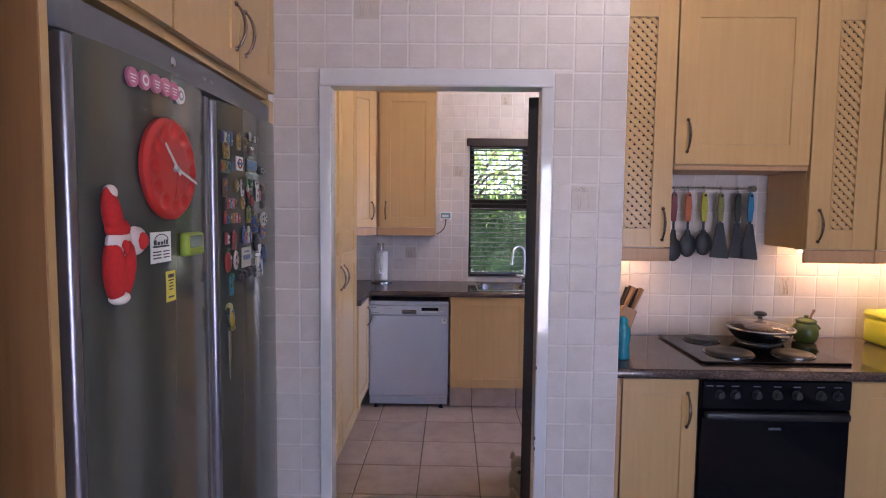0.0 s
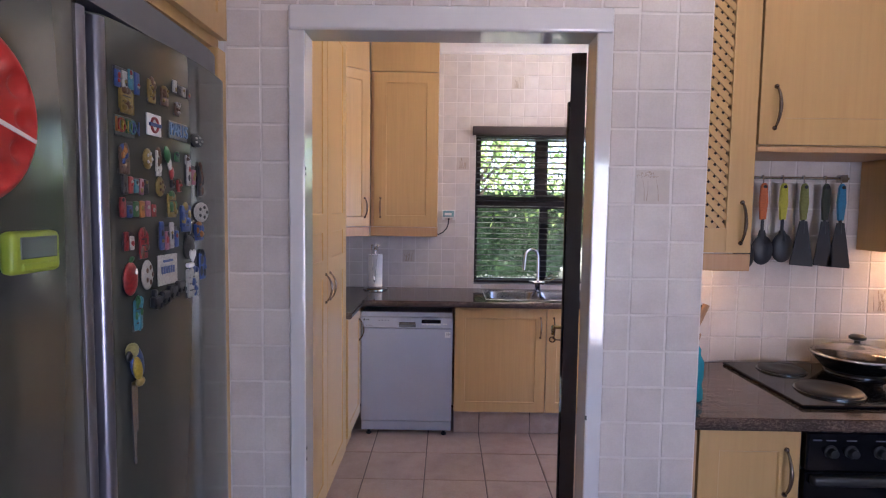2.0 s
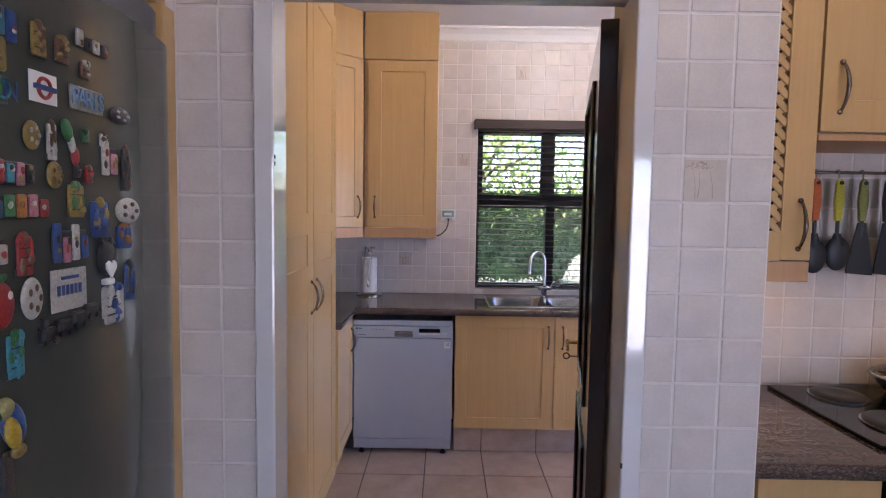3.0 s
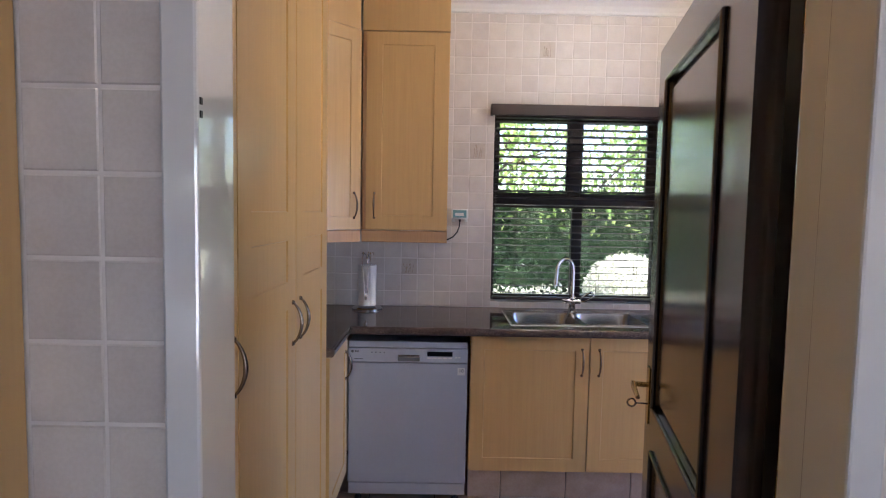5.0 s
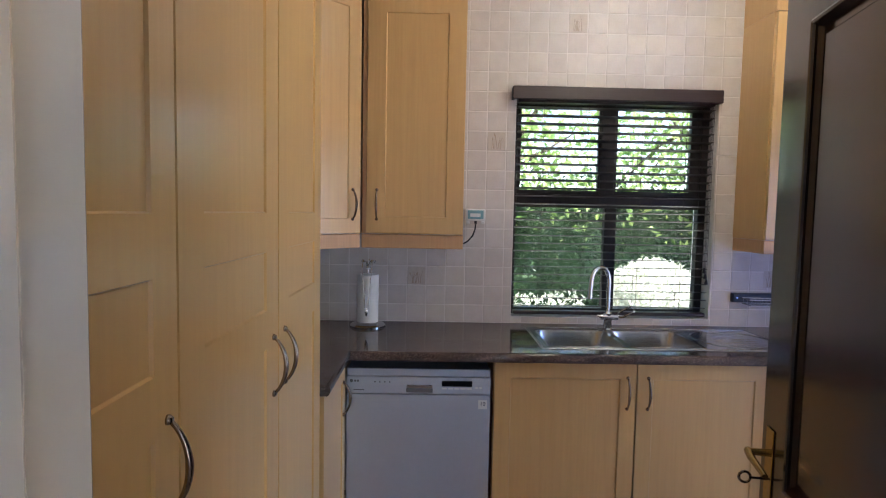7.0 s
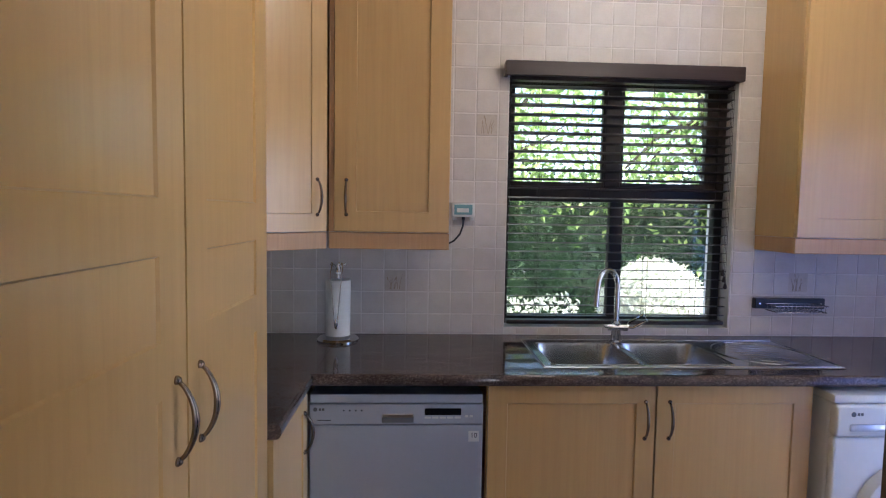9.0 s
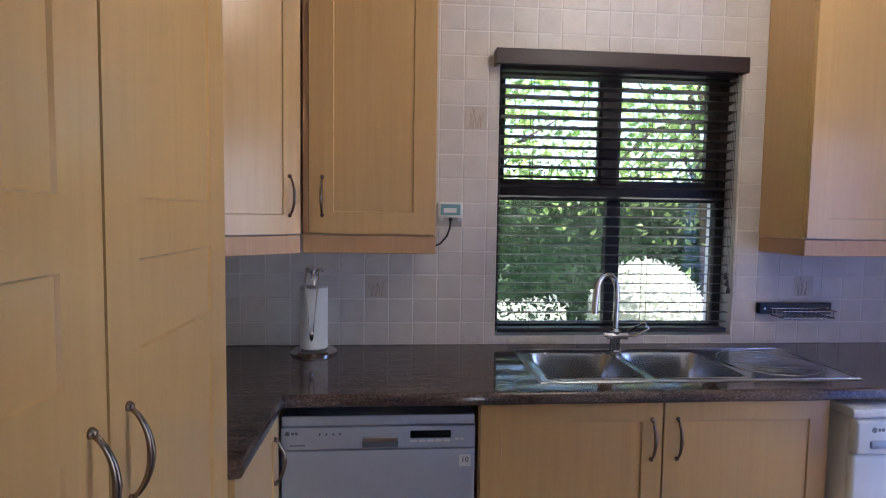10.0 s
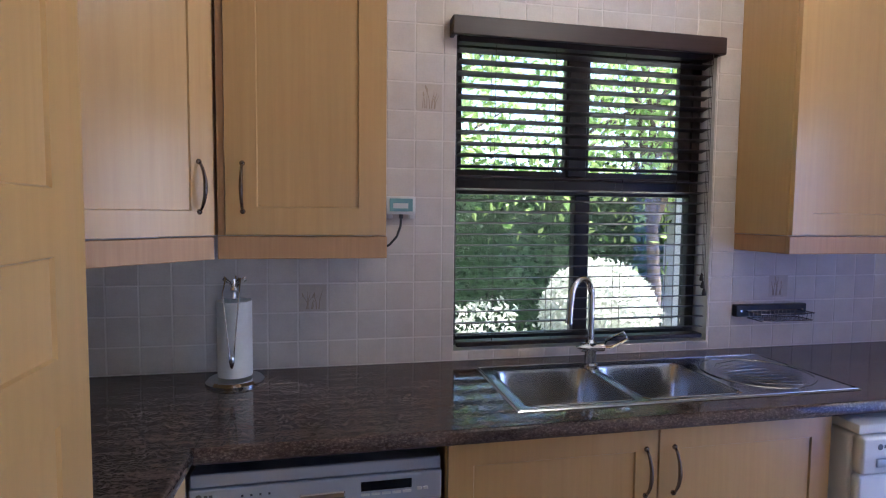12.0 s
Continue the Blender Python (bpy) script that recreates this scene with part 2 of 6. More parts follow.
def box(x0, x1, y0, y1, z0, z1, bev=0.0, bm=None, seg=1):
    own = bmesh.new()
    bmesh.ops.create_cube(own, size=1)
    for v in own.verts:
        v.co = ((x0 + x1) / 2 + v.co.x * (x1 - x0), (y0 + y1) / 2 + v.co.y * (y1 - y0), (z0 + z1) / 2 + v.co.z * (z1 - z0))
    if bev:
        bmesh.ops.bevel(own, geom=own.edges[:], offset=bev, segments=seg, affect="EDGES", profile=0.5)
    return merge(bm, own)


def merge(bm, other, idx=0):
    if bm is None:
        return other
    tmp = bpy.data.meshes.new("tmp")
    for f in other.faces:
        f.material_index = idx or f.material_index
    other.to_mesh(tmp)
    other.free()
    bm.from_mesh(tmp)
    bpy.data.meshes.remove(tmp)
    return bm


def lathe(profile, at=(0, 0, 0), n=24, m=None):
    """Turns (radius, height) pairs about the z axis."""
    bm = bmesh.new()
    rings = []
    for r, z in profile:
        if r < 1e-5:
            rings.append([bm.verts.new((0, 0, z))])
        else:
            rings.append([bm.verts.new((r * math.cos(2 * math.pi * i / n), r * math.sin(2 * math.pi * i / n), z)) for i in range(n)])
    for a, b in zip(rings, rings[1:]):
        for i in range(n):
            j = (i + 1) % n
            q = [a[i % len(a)], a[j % len(a)], b[j % len(b)], b[i % len(b)]]
            q = list(dict.fromkeys(q))
            if len(q) > 2:
                bm.faces.new(q)
    for ring in (rings[0], rings[-1]):
        if len(ring) > 2:
            bm.faces.new(ring)
    if m is not None:
        bm.transform(m)
    bm.transform(Matrix.Translation(at))
    return bm


def tube(points, r, n=10, bm=None, taper=None):
    """A round bar along points."""
    own = bmesh.new()
    pts = [Vector(p) for p in points]
    rings = []
    side = None
    for i, p in enumerate(pts):
        d = (pts[min(i + 1, len(pts) - 1)] - pts[max(i - 1, 0)]).normalized()
        if side is None:
            side = d.orthogonal().normalized()
        side = (side - d * side.dot(d)).normalized()
        up = d.cross(side)
        k = r * (taper[i] if taper else 1)
        rings.append([own.verts.new(p + k * (math.cos(2 * math.pi * j / n) * side + math.sin(2 * math.pi * j / n) * up)) for j in range(n)])
    for a, b in zip(rings, rings[1:]):
        for j in range(n):
            own.faces.new((a[j], a[(j + 1) % n], b[(j + 1) % n], b[j]))
    own.faces.new(rings[0]), own.faces.new(rings[-1])
    return merge(bm, own)


def prism(outline, z0, z1, bev=0.0):
    bm = bmesh.new()
    lo = [bm.verts.new((x, y, z0)) for x, y in outline]
    hi = [bm.verts.new((x, y, z1)) for x, y in outline]
    bm.faces.new(lo), bm.faces.new(hi)
    k = len(lo)
    for i in range(k):
        bm.faces.new((lo[i], lo[(i + 1) % k], hi[(i + 1) % k], hi[i]))
    if bev:
        bmesh.ops.bevel(bm, geom=bm.edges[:], offset=bev, segments=1, affect="EDGES")
    return bm


def blob(at, radii, m=None, n=14):
    bm = bmesh.new()
    bmesh.ops.create_uvsphere(bm, u_segments=n, v_segments=max(6, n // 2 + 1), radius=1)
    bm.transform(Matrix.Diagonal((*radii, 1)))
    if m is not None:
        bm.transform(m)
    bm.transform(Matrix.Translation(at))
    return bm


def words(text, size, depth=0.0006):
    """Lettering, lying in the xz plane and facing -y, from its centre."""
    cu = bpy.data.curves.new("lettering", "FONT")
    cu.body, cu.size, cu.align_x, cu.align_y, cu.extrude = text, size, "CENTER", "CENTER", depth
    ob = bpy.data.objects.new("lettering", cu)
    me = ob.to_mesh()
    bm = bmesh.new()
    bm.from_mesh(me)
    ob.to_mesh_clear()
    bpy.data.objects.remove(ob)
    bm.transform(pose(0, 0, 0, 90))
    return bm


# turns that make a front facing -y face +x, and back
FACE_X = pose(0, 0, 0, 0, 0, 90)


def panel_door(w, h, panels, t=0.019, c=0.0015, rec=0.005, slope=0.003):
    """A cabinet door in the xz plane, front at y=0 facing -y; panels are sunk fields (x0, x1, z0, z1)."""
    bm = bmesh.new()
    xs = sorted({c, w - c, *[p[0] for p in panels], *[p[1] for p in panels]})
    zs = sorted({c, h - c, *[p[2] for p in panels], *[p[3] for p in panels]})
    V = {(i, k): bm.verts.new((x, 0, z)) for i, x in enumerate(xs) for k, z in enumerate(zs)}
    for i in range(len(xs) - 1):
        for k in range(len(zs) - 1):
            q = [V[i, k], V[i + 1, k], V[i + 1, k + 1], V[i, k + 1]]
            if any(p[0] <= xs[i] < p[1] and p[2] <= zs[k] < p[3] for p in panels):
                x0, x1, z0, z1 = xs[i] + slope, xs[i + 1] - slope, zs[k] + slope, zs[k + 1] - slope
                s = [bm.verts.new(p) for p in ((x0, rec, z0), (x1, rec, z0), (x1, rec, z1), (x0, rec, z1))]
                for j in range(4):
                    bm.faces.new((q[j], q[(j + 1) % 4], s[(j + 1) % 4], s[j]))
                bm.faces.new(s)
            else:
                bm.faces.new(q)
    rim = [V[i, 0] for i in range(len(xs))] + [V[len(xs) - 1, k] for k in range(1, len(zs))]
    rim += [V[i, len(zs) - 1] for i in range(len(xs) - 2, -1, -1)] + [V[0, k] for k in range(len(zs) - 2, 0, -1)]

    def out(v):
        return (0 if v.co.x <= c else w if v.co.x >= w - c else v.co.x, 0 if v.co.z <= c else h if v.co.z >= h - c else v.co.z)
    mid = [bm.verts.new((out(v)[0], c, out(v)[1])) for v in rim]
    bak = [bm.verts.new((out(v)[0], t, out(v)[1])) for v in rim]
    for a, b in ((rim, mid), (mid, bak)):
        for j in range(len(a)):
            bm.faces.new((a[j], a[(j + 1) % len(a)], b[(j + 1) % len(b)], b[j]))
    bm.faces.new(bak)
    return bm


def pull_mesh(length=0.132, out=0.032, r=0.0048):
    """A bow-shaped pull along z, standing out towards -y."""
    pts, tap = [], []
    for i in range(15):
        s = -1 + 2 * i / 14
        pts.append((0, -out * (1 - s * s) ** 0.8 - 0.002, s * length / 2))
        tap.append(0.75 + 0.5 * (1 - abs(s)))
    bm = tube(pts, r, 8, None, tap)
    for s in (-1, 1):
        merge(bm, lathe([(0.0075, 0), (0.0075, 0.003), (0.004, 0.008)], (0, 0, 0), 12, pose(0, 0, s * length / 2, 90)))
    me = bpy.data.meshes.new("handle")
    bmesh.ops.recalc_face_normals(bm, faces=bm.faces)
    bm.to_mesh(me)
    bm.free()
    me.polygons.foreach_set("use_smooth", [True] * len(me.polygons))
    me.materials.append(PULL)
    return me


PULL_MESH = pull_mesh(out=0.028)


def door_on(parent, m, w, h, panels=None, handle=None, stile=0.07, mat=BEECH, label=""):
    """A panelled cabinet door at pose m (lower left corner of its front), with its pull."""
    if panels is None:
        panels = [(stile, w - stile, stile, h - stile)]
    bm = panel_door(w, h, panels)
    bm.transform(m)
    d = part("door", bm, mat, parent, label)
    if handle:
        hung("handle", PULL_MESH, PULL, d, m @ pose(handle[0], 0, handle[1]))
    return d


# ---- structure ----
CEIL = 2.74
structure("floor", box(-1.5, 3.2, -2.6, 4.72, -0.12, -0.004), FLOOR_GROUT, "beige ceramic tiled floor with dark joints", "floor")
structure("ceiling", box(-1.5, 3.2, -2.6, 4.95, CEIL, CEIL + 0.15), PLASTER, "white plastered ceiling", "ceiling")
# unseen slab, its overhangs sized to keep the sun out of the doorways
structure("roof", box(-2.6, 4.4, -4.2, 5.0, CEIL + 0.152, CEIL + 0.26), PLASTER, "unseen flat roof slab, eaves added to shade the openings", "roof")


def wall_with_hole(name, x0, x1, y0, y1, z0, z1, axis, hole, mat, label):
    """A thick wall along x or y with one opening (a0, a1, b0, b1) right through it."""
    bm = None
    a0, a1, b0, b1 = hole
    lo, hi = (x0, x1) if axis == "x" else (y0, y1)
    for p0, p1, q0, q1 in ((lo, a0, z0, z1), (a1, hi, z0, z1), (a0, a1, z0, b0), (a0, a1, b1, z1)):
        if p1 - p0 > 1e-4 and q1 - q0 > 1e-4:
            bm = box(p0, p1, y0, y1, q0, q1, 0, bm) if axis == "x" else box(x0, x1, p0, p1, q0, q1, 0, bm)
    return structure(name, bm, mat, label, "wall")


WIN = (0.145, 1.19, 0.945, 2.085)
wall_back = wall_with_hole("wall_north", -1.4, 2.4, 4.716, 4.94, -0.1, CEIL, "x", WIN, GROUT, "cream tiled scullery wall round the window")
wall_door = wall_with_hole("wall_divider", -0.665, 0.63, 2.041, 2.165, 0, CEIL, "x", (-0.470, 0.350, -0.01, 1.985), GROUT, "cream tiled wall round the scullery doorway")
structure("wall_divider_west", box(-1.4, -0.665, 2.041, 2.165, 0, CEIL), PLASTER, "plain wall beside the refrigerator", "wall")
structure("wall_return", box(0.50, 0.63, 2.166, 2.80, 0, CEIL), WALL_PAINT, "beige painted return wall behind the door", "wall")
wall_alcove = structure("wall_alcove", box(0.631, 3.0, 2.666, 2.80, 0, CEIL), GROUT, "cream tiled splashback wall behind the cooker", "wall")
structure("wall_west", box(-1.4, -1.22, 2.166, 4.715, 0, CEIL), WALL_PAINT, "beige painted scullery wall behind the cupboards", "wall")
# block added out of view to keep doorway light off the end panel
structure("wall_kitchen_corner", box(-1.32, -0.45, -2.45, 0.50, 0, CEIL), WALL_PAINT, "unseen added wall that shades the refrigerator's end panel", "wall")
structure("wall_kitchen_west", box(-1.4, -1.32, -2.45, 2.04, 0, CEIL), WALL_PAINT, "plain kitchen wall", "wall")
wall_with_hole("wall_east", 2.3, 2.45, 2.801, 4.715, 0, CEIL, "y", (2.92, 3.64, 0.0, 2.03), WALL_PAINT, "plain scullery wall with an outer doorway")
structure("wall_kitchen_east", box(3.0, 3.15, -2.45, 2.80, 0, CEIL), WALL_PAINT, "plain kitchen wall", "wall")
wall_with_hole("wall_south", -1.4, 3.15, -2.6, -2.45, 0, CEIL, "x", (0.80, 2.30, 0.05, 2.05), WALL_PAINT, "plain kitchen wall with a wide garden doorway")


def cornice():
    bm = bmesh.new()
    prof = [(4.716, 2.655), (4.704, 2.66), (4.700, 2.675), (4.685, 2.70), (4.655, 2.722), (4.635, 2.727), (4.632, CEIL), (4.716, CEIL)]
    ends = [[bm.verts.new((x, y, z)) for y, z in prof] for x in (-0.13, 2.3)]
    for j in range(len(prof)):
        k = (j + 1) % len(prof)
        bm.faces.new((ends[0][j], ends[0][k], ends[1][k], ends[1][j]))
    bm.faces.new(ends[0]), bm.faces.new(ends[1])
    return bm


structure("trim", cornice(), PLASTER, "white coved plaster cornice under the ceiling", "cornice")


def ceiling_lamp(x, y, r, h):
    """An assumed, unseen drum of opal glass between two metal plates, under the ceiling; the lower plate is added to
    cut downward light.
    """
    ob = thing("ceiling_light", (x, y, CEIL), "assumed round opal glass ceiling light out of view, switched on", "lamp", "ceiling lights")
    part("ring", lathe([(r * 1.06, 0), (r * 1.06, -0.022), (r * 0.98, -0.026), (r * 0.9, -0.02)], (x, y, CEIL - 0.001), 32), STEEL, ob, smooth=True)
    part("drum", lathe([(r * 0.96, -0.024), (r, -0.024 - h * 0.3), (r, -0.024 - h * 0.7), (r * 0.96, -0.024 - h)], (x, y, CEIL), 32), OPAL, ob, "glowing opal glass drum", True)
    # plate added to hold the lamp's light off floor and low cabinets
    part("bottom_plate", lathe([(r * 1.04, -0.0245 - h), (r * 1.05, -0.030 - h), (r * 0.6, -0.036 - h), (0, -0.038 - h)], (x, y, CEIL), 32), STEEL, ob, smooth=True)


ceiling_lamp(0.75, 1.25, 0.12, 0.085)
ceiling_lamp(0.80, 3.50, 0.17, 0.115)


def door_frame():
    ob = thing("door_frame", (0, 2.05, 0), "white gloss painted steel door frame, chipped", "door frame", kind="structure")
    for x0, x1, xr0, xr1 in ((-0.489, -0.446, -0.4895, -0.463), (0.320, 0.364, 0.335, 0.3645)):
        bm = box(x0, x1, 2.022, 2.105, 0, 1.965, 0.004, None, 2)
        box(xr0, xr1, 2.104, 2.178, 0, 1.98, 0.003, bm, 2)
        part("jamb", bm, FRAME_PAINT, ob)
    bm = box(-0.489, 0.364, 2.022, 2.105, 1.9655, 2.03, 0.007, None, 3)
    box(-0.489, 0.364, 2.104, 2.178, 1.98, 2.03, 0.003, bm, 2)
    part("lintel", bm, FRAME_PAINT, ob)
    for i, (x, z) in enumerate(((-0.4455, 1.60), (-0.4455, 1.585), (-0.4455, 0.83), (-0.4455, 0.80))):
        part("latch_mark", box(x - 0.001, x + 0.0012, 2.028, 2.033, z, z + 0.008), BLACK, ob, "small dark chip in the paint")
    for z in (0.62, 0.66, 0.93):
        part("latch_mark", box(0.3195, 0.3235, 2.0205, 2.026, z, z + 0.012), BLACK, ob, "small dark chip in the paint")
    return ob


door_frame()


def scullery_door():
    """Dark panelled door, standing open against the return wall."""
    ob = thing("door", (0.345, 2.232, 0), "open dark-stained panelled wooden door with brass handle", "door")
    L = 0.845
    ang = math.degrees(math.atan2(0.828, 0.178))
    m = pose(0.300, 2.232, 0.006, 0, 0, ang)
    X0, X1 = 0.175, 0.705
    # local: x along the leaf from the hinge, front (y=+t) faces the doorway's left
    leaf = panel_door(L, 1.965, [(L - X1, L - X0, 0.93, 1.85), (L - X1, L - X0, 0.14, 0.80)], 0.044, 0.002, 0.012, 0.008)
    leaf.transform(m @ pose(L, 0, 0, 0, 0, 180))
    lf = part("leaf", leaf, MAHOGANY, ob)
    for z0, z1 in ((0.93, 1.85), (0.14, 0.80)):
        x0, x1 = X0, X1
        bm = None
        loop = [(x0, z0), (x1, z0), (x1, z1), (x0, z1)]
        for k in range(4):
            (ax, az), (bx, bz) = loop[k], loop[(k + 1) % 4]
            bm = tube([(ax, 0.003, az), (bx, 0.003, bz)], 0.0062, 8, bm)
        for (px, pz) in loop:
            merge(bm, blob((px, 0.003, pz), (0.0062,) * 3, None, 8))
        bm.transform(m)
        part("moulding", bm, MAHOGANY, lf)
        field = box(x0 + 0.03, x1 - 0.03, -0.012, -0.004, z0 + 0.03, z1 - 0.03, 0.004)
        field.transform(m)
        part("raised_panel", field, MAHOGANY, lf)
    plate = box(L - 0.067, L - 0.03, 0.0, 0.0035, 0.855, 1.025, 0.0012)
    plate.transform(m)
    handle = part("handle_plate", plate, BRASS, ob, "worn brass lever handle plate")
    lev = tube([(L - 0.048, 0.0, 0.970), (L - 0.048, 0.045, 0.970)], 0.008, 10)
    tube([(L - 0.048, 0.045, 0.973), (L - 0.075, 0.047, 0.969), (L - 0.15, 0.045, 0.961)], 0.008, 10, lev, [1, 1, 0.75])
    lev.transform(m)
    part("lever", lev, BRASS, handle, smooth=True)
    key = tube([(L - 0.048, 0.0, 0.912), (L - 0.048, 0.036, 0.912)], 0.0028, 8)
    ring = [(L - 0.048, 0.048 + 0.012 * math.cos(a), 0.912 + 0.012 * math.sin(a)) for a in [2 * math.pi * i / 12 for i in range(13)]]
    tube(ring, 0.003, 6, key)
    key.transform(m)
    part("key", key, PULL, handle, "dark metal key in the lock", True)
    edge = box(L - 0.0005, L + 0.0015, -0.030, -0.014, 0.86, 1.02)
    edge.transform(m)
    part("latch_plate", edge, BRASS, ob)
    for z in (0.25, 1.0, 1.75):
        hg = lathe([(0.007, 0), (0.007, 0.1)], (0.353, 2.196, z), 10)
        part("hinge", hg, BRASS, ob, smooth=True)


scullery_door()


# ---- cabinets of the scullery ----
def tall_cupboard(y0, y1, handle_y, label, stile=0.09):
    ob = thing("tall_cupboard", (-0.9, (y0 + y1) / 2, 0), label, "cupboard", "tall cupboards along the wall")
    part("body", box(-1.215, -0.653, y0 + 0.001, y1 - 0.001, 0.10, 2.44), BEECH, ob)
    part("plinth", box(-1.15, -0.68, y0 + 0.002, y1 - 0.002, 0, 0.099), BEECH_EDGE, ob)
    w, h = y1 - y0 - 0.004, 2.335
    st, sr = 0.09, stile
    panels = [(st, w - sr, 1.37, h - 0.075), (st, w - sr, 1.155, 1.285), (st, w - sr, 0.09, 1.07)]
    door_on(ob, Matrix.Translation((-0.632, y0 + 0.002, 0.103)) @ FACE_X, w, h, panels, (handle_y - y0, 1.02))
    part("filler_panel", box(-1.215, -0.644, y0 + 0.001, y1 - 0.001, 2.442, 2.735), BEECH, ob)


tall_cupboard(2.185, 2.650, 2.612, "tall beech cupboard with panelled door beside the doorway", 0.068)
tall_cupboard(2.650, 3.160, 3.115, "tall beech cupboard with bow handle, closed")
tall_cupboard(3.160, 3.644, 3.208, "tall beech cupboard at the worktop's end, closed")


def wall_cabinet_corner():
    ob = thing("corner_wall_cabinet", (-0.9, 4.4, 1.38), "beech corner wall cabinet with a diagonal door", "cabinet")
    part("body", prism([(-0.615, 4.384), (-0.605, 4.40), (-0.605, 4.712), (-1.215, 4.712), (-1.215, 4.085), (-0.92, 4.085)], 1.38, 2.44), BEECH, ob)
    a = Vector((-0.90, 4.08))
    b = Vector((-0.60, 4.378))
    L = (b - a).length
    m = pose(a.x, a.y, 1.38, 0, 0, math.degrees(math.atan2(b.y - a.y, b.x - a.x)))
    door_on(ob, m @ pose(0.002, -0.002, 0), L - 0.006, 1.055, None, (L - 0.05, 0.13), 0.066)
    val = box(0.002, L - 0.002, 0.002, 0.02, -0.066, -0.003, 0.002)
    val.transform(m)
    part("valance", val, BEECH_EDGE, ob)
    fil = box(0.0, L, 0.012, 0.03, 1.062, 1.355)
    fil.transform(m)
    part("filler_panel", fil, BEECH, ob)


def wall_cabinet(x0, x1, yf, hx, label, name="wall_cabinet"):
    ob = thing(name, ((x0 + x1) / 2, yf + 0.15, 1.38), label, "cabinet", "wall cabinets beside the window")
    part("body", box(x0, x1, yf + 0.02, 4.712, 1.38, 2.44), BEECH, ob)
    d0 = x0 + 0.021 if x0 < 0 else x0 + 0.002
    w = x1 - d0 - 0.002
    door_on(ob, pose(d0, yf, 1.382), w, 1.053, [(0.084, w - 0.078, 0.076, 0.985)], (hx, 0.13))
    if x0 < 0:
        part("corner_post", box(x0 + 0.001, x0 + 0.019, yf + 0.010, yf + 0.0199, 1.382, 2.435), BEECH_EDGE, ob)
    part("valance", box(x0, x1 + 0.001, yf + 0.006, yf + 0.024, 1.314, 1.378, 0.002), BEECH_EDGE, ob)
    side = x1 if x0 < 0 else x0
    part("valance", box(side - 0.018 if x0 < 0 else side, side if x0 < 0 else side + 0.018, yf + 0.0245, 4.71, 1.314, 1.378, 0.002), BEECH_EDGE, ob)
    part("filler_panel", box(x0, x1, yf + 0.008, 4.712, 2.442, 2.735), BEECH, ob)


wall_cabinet_corner()
wall_cabinet(-0.597, -0.133, 4.38, 0.047, "beech wall cabinet with panelled door above the worktop")
wall_cabinet(1.296, 1.80, 4.432, 0.456, "beech wall cabinet with panelled door beside the window")


def base_cabinet(x0, x1, doors, label):
    ob = thing("base_cabinet", ((x0 + x1) / 2, 4.4, 0), label, "cabinet")
    bm = box(x0, x1, 4.141, 4.71, 0.165, 0.72)
    box(x0, x1, 4.141, 4.16, 0.721, 0.866, 0, bm)
    box(x0, x0 + 0.018, 4.161, 4.71, 0.721, 0.866, 0, bm)
    box(x1 - 0.018, x1, 4.161, 4.71, 0.721, 0.866, 0, bm)
    part("body", bm, BEECH, ob)
    for a, b, hx in doors:
        door_on(ob, pose(a + 0.0015, 4.12, 0.167), b - a - 0.003, 0.698, None, (hx - a, 0.57), 0.068)
    return ob


base_cabinet(-0.005, 1.172, [(-0.003, 0.598, 0.558), (0.598, 1.172, 0.645)], "double-door beech sink cabinet under the granite worktop")


def corner_base():
    ob = thing("corner_base_cabinet", (-0.9, 3.85, 0), "beech base cabinet under the worktop's corner", "cabinet")
    part("body", box(-1.21, -0.641, 3.648, 4.10, 0.165, 0.866), BEECH, ob)
    part("plinth", box(-1.15, -0.68, 3.648, 4.10, 0, 0.163), BEECH_EDGE, ob)
    door_on(ob, Matrix.Translation((-0.62, 3.65, 0.167)) @ FACE_X, 0.446, 0.698, None, (0.39, 0.56), 0.068)


corner_base()


# ---- granite worktop ----
def slab_front(x0, x1, y0, y1, z0, z1, m=None):
    """A slab edge along x, with a rounded nose towards -y."""
    bm = bmesh.new()
    r = (z1 - z0) / 2
    prof = [(y1, z0), (y0 + r * 0.6, z0)]
    prof += [(y0 + r * 0.6 - r * 0.6 * math.cos(a), z0 + r + r * math.sin(a)) for a in [-math.pi / 2 + math.pi * i / 8 for i in range(1, 8)]]
    prof += [(y0 + r * 0.6, z1), (y1, z1)]
    ends = [[bm.verts.new((x, y, z)) for y, z in prof] for x in (x0, x1)]
    for j in range(len(prof)):
        k = (j + 1) % len(prof)
        bm.faces.new((ends[0][j], ends[0][k], ends[1][k], ends[1][j]))
    bm.faces.new(ends[0]), bm.faces.new(ends[1])
    if m is not None:
        bm.transform(m)
    return bm


TOP = 0.91
worktop = thing("worktop", (0.5, 4.4, 0.87), "polished brown granite worktop with a rounded edge", "worktop")
bm = slab_front(-0.597, 0.843, 4.075, 4.20, 0.87, TOP)
box(-0.597, 0.228, 4.2, 4.712, 0.87, TOP, 0, bm)
box(0.228, 0.843, 4.575, 4.712, 0.87, TOP, 0, bm)
part("slab", bm, GRANITE, worktop)
bm = slab_front(0.8445, 2.295, 4.075, 4.20, 0.87, TOP)
box(1.30, 2.295, 4.2, 4.712, 0.87, TOP, 0, bm)
box(0.8445, 1.30, 4.575, 4.712, 0.87, TOP, 0, bm)
part("slab", bm, GRANITE, worktop)
bm = slab_front(3.646, 4.088, 0, 0.09, 0.87, TOP)
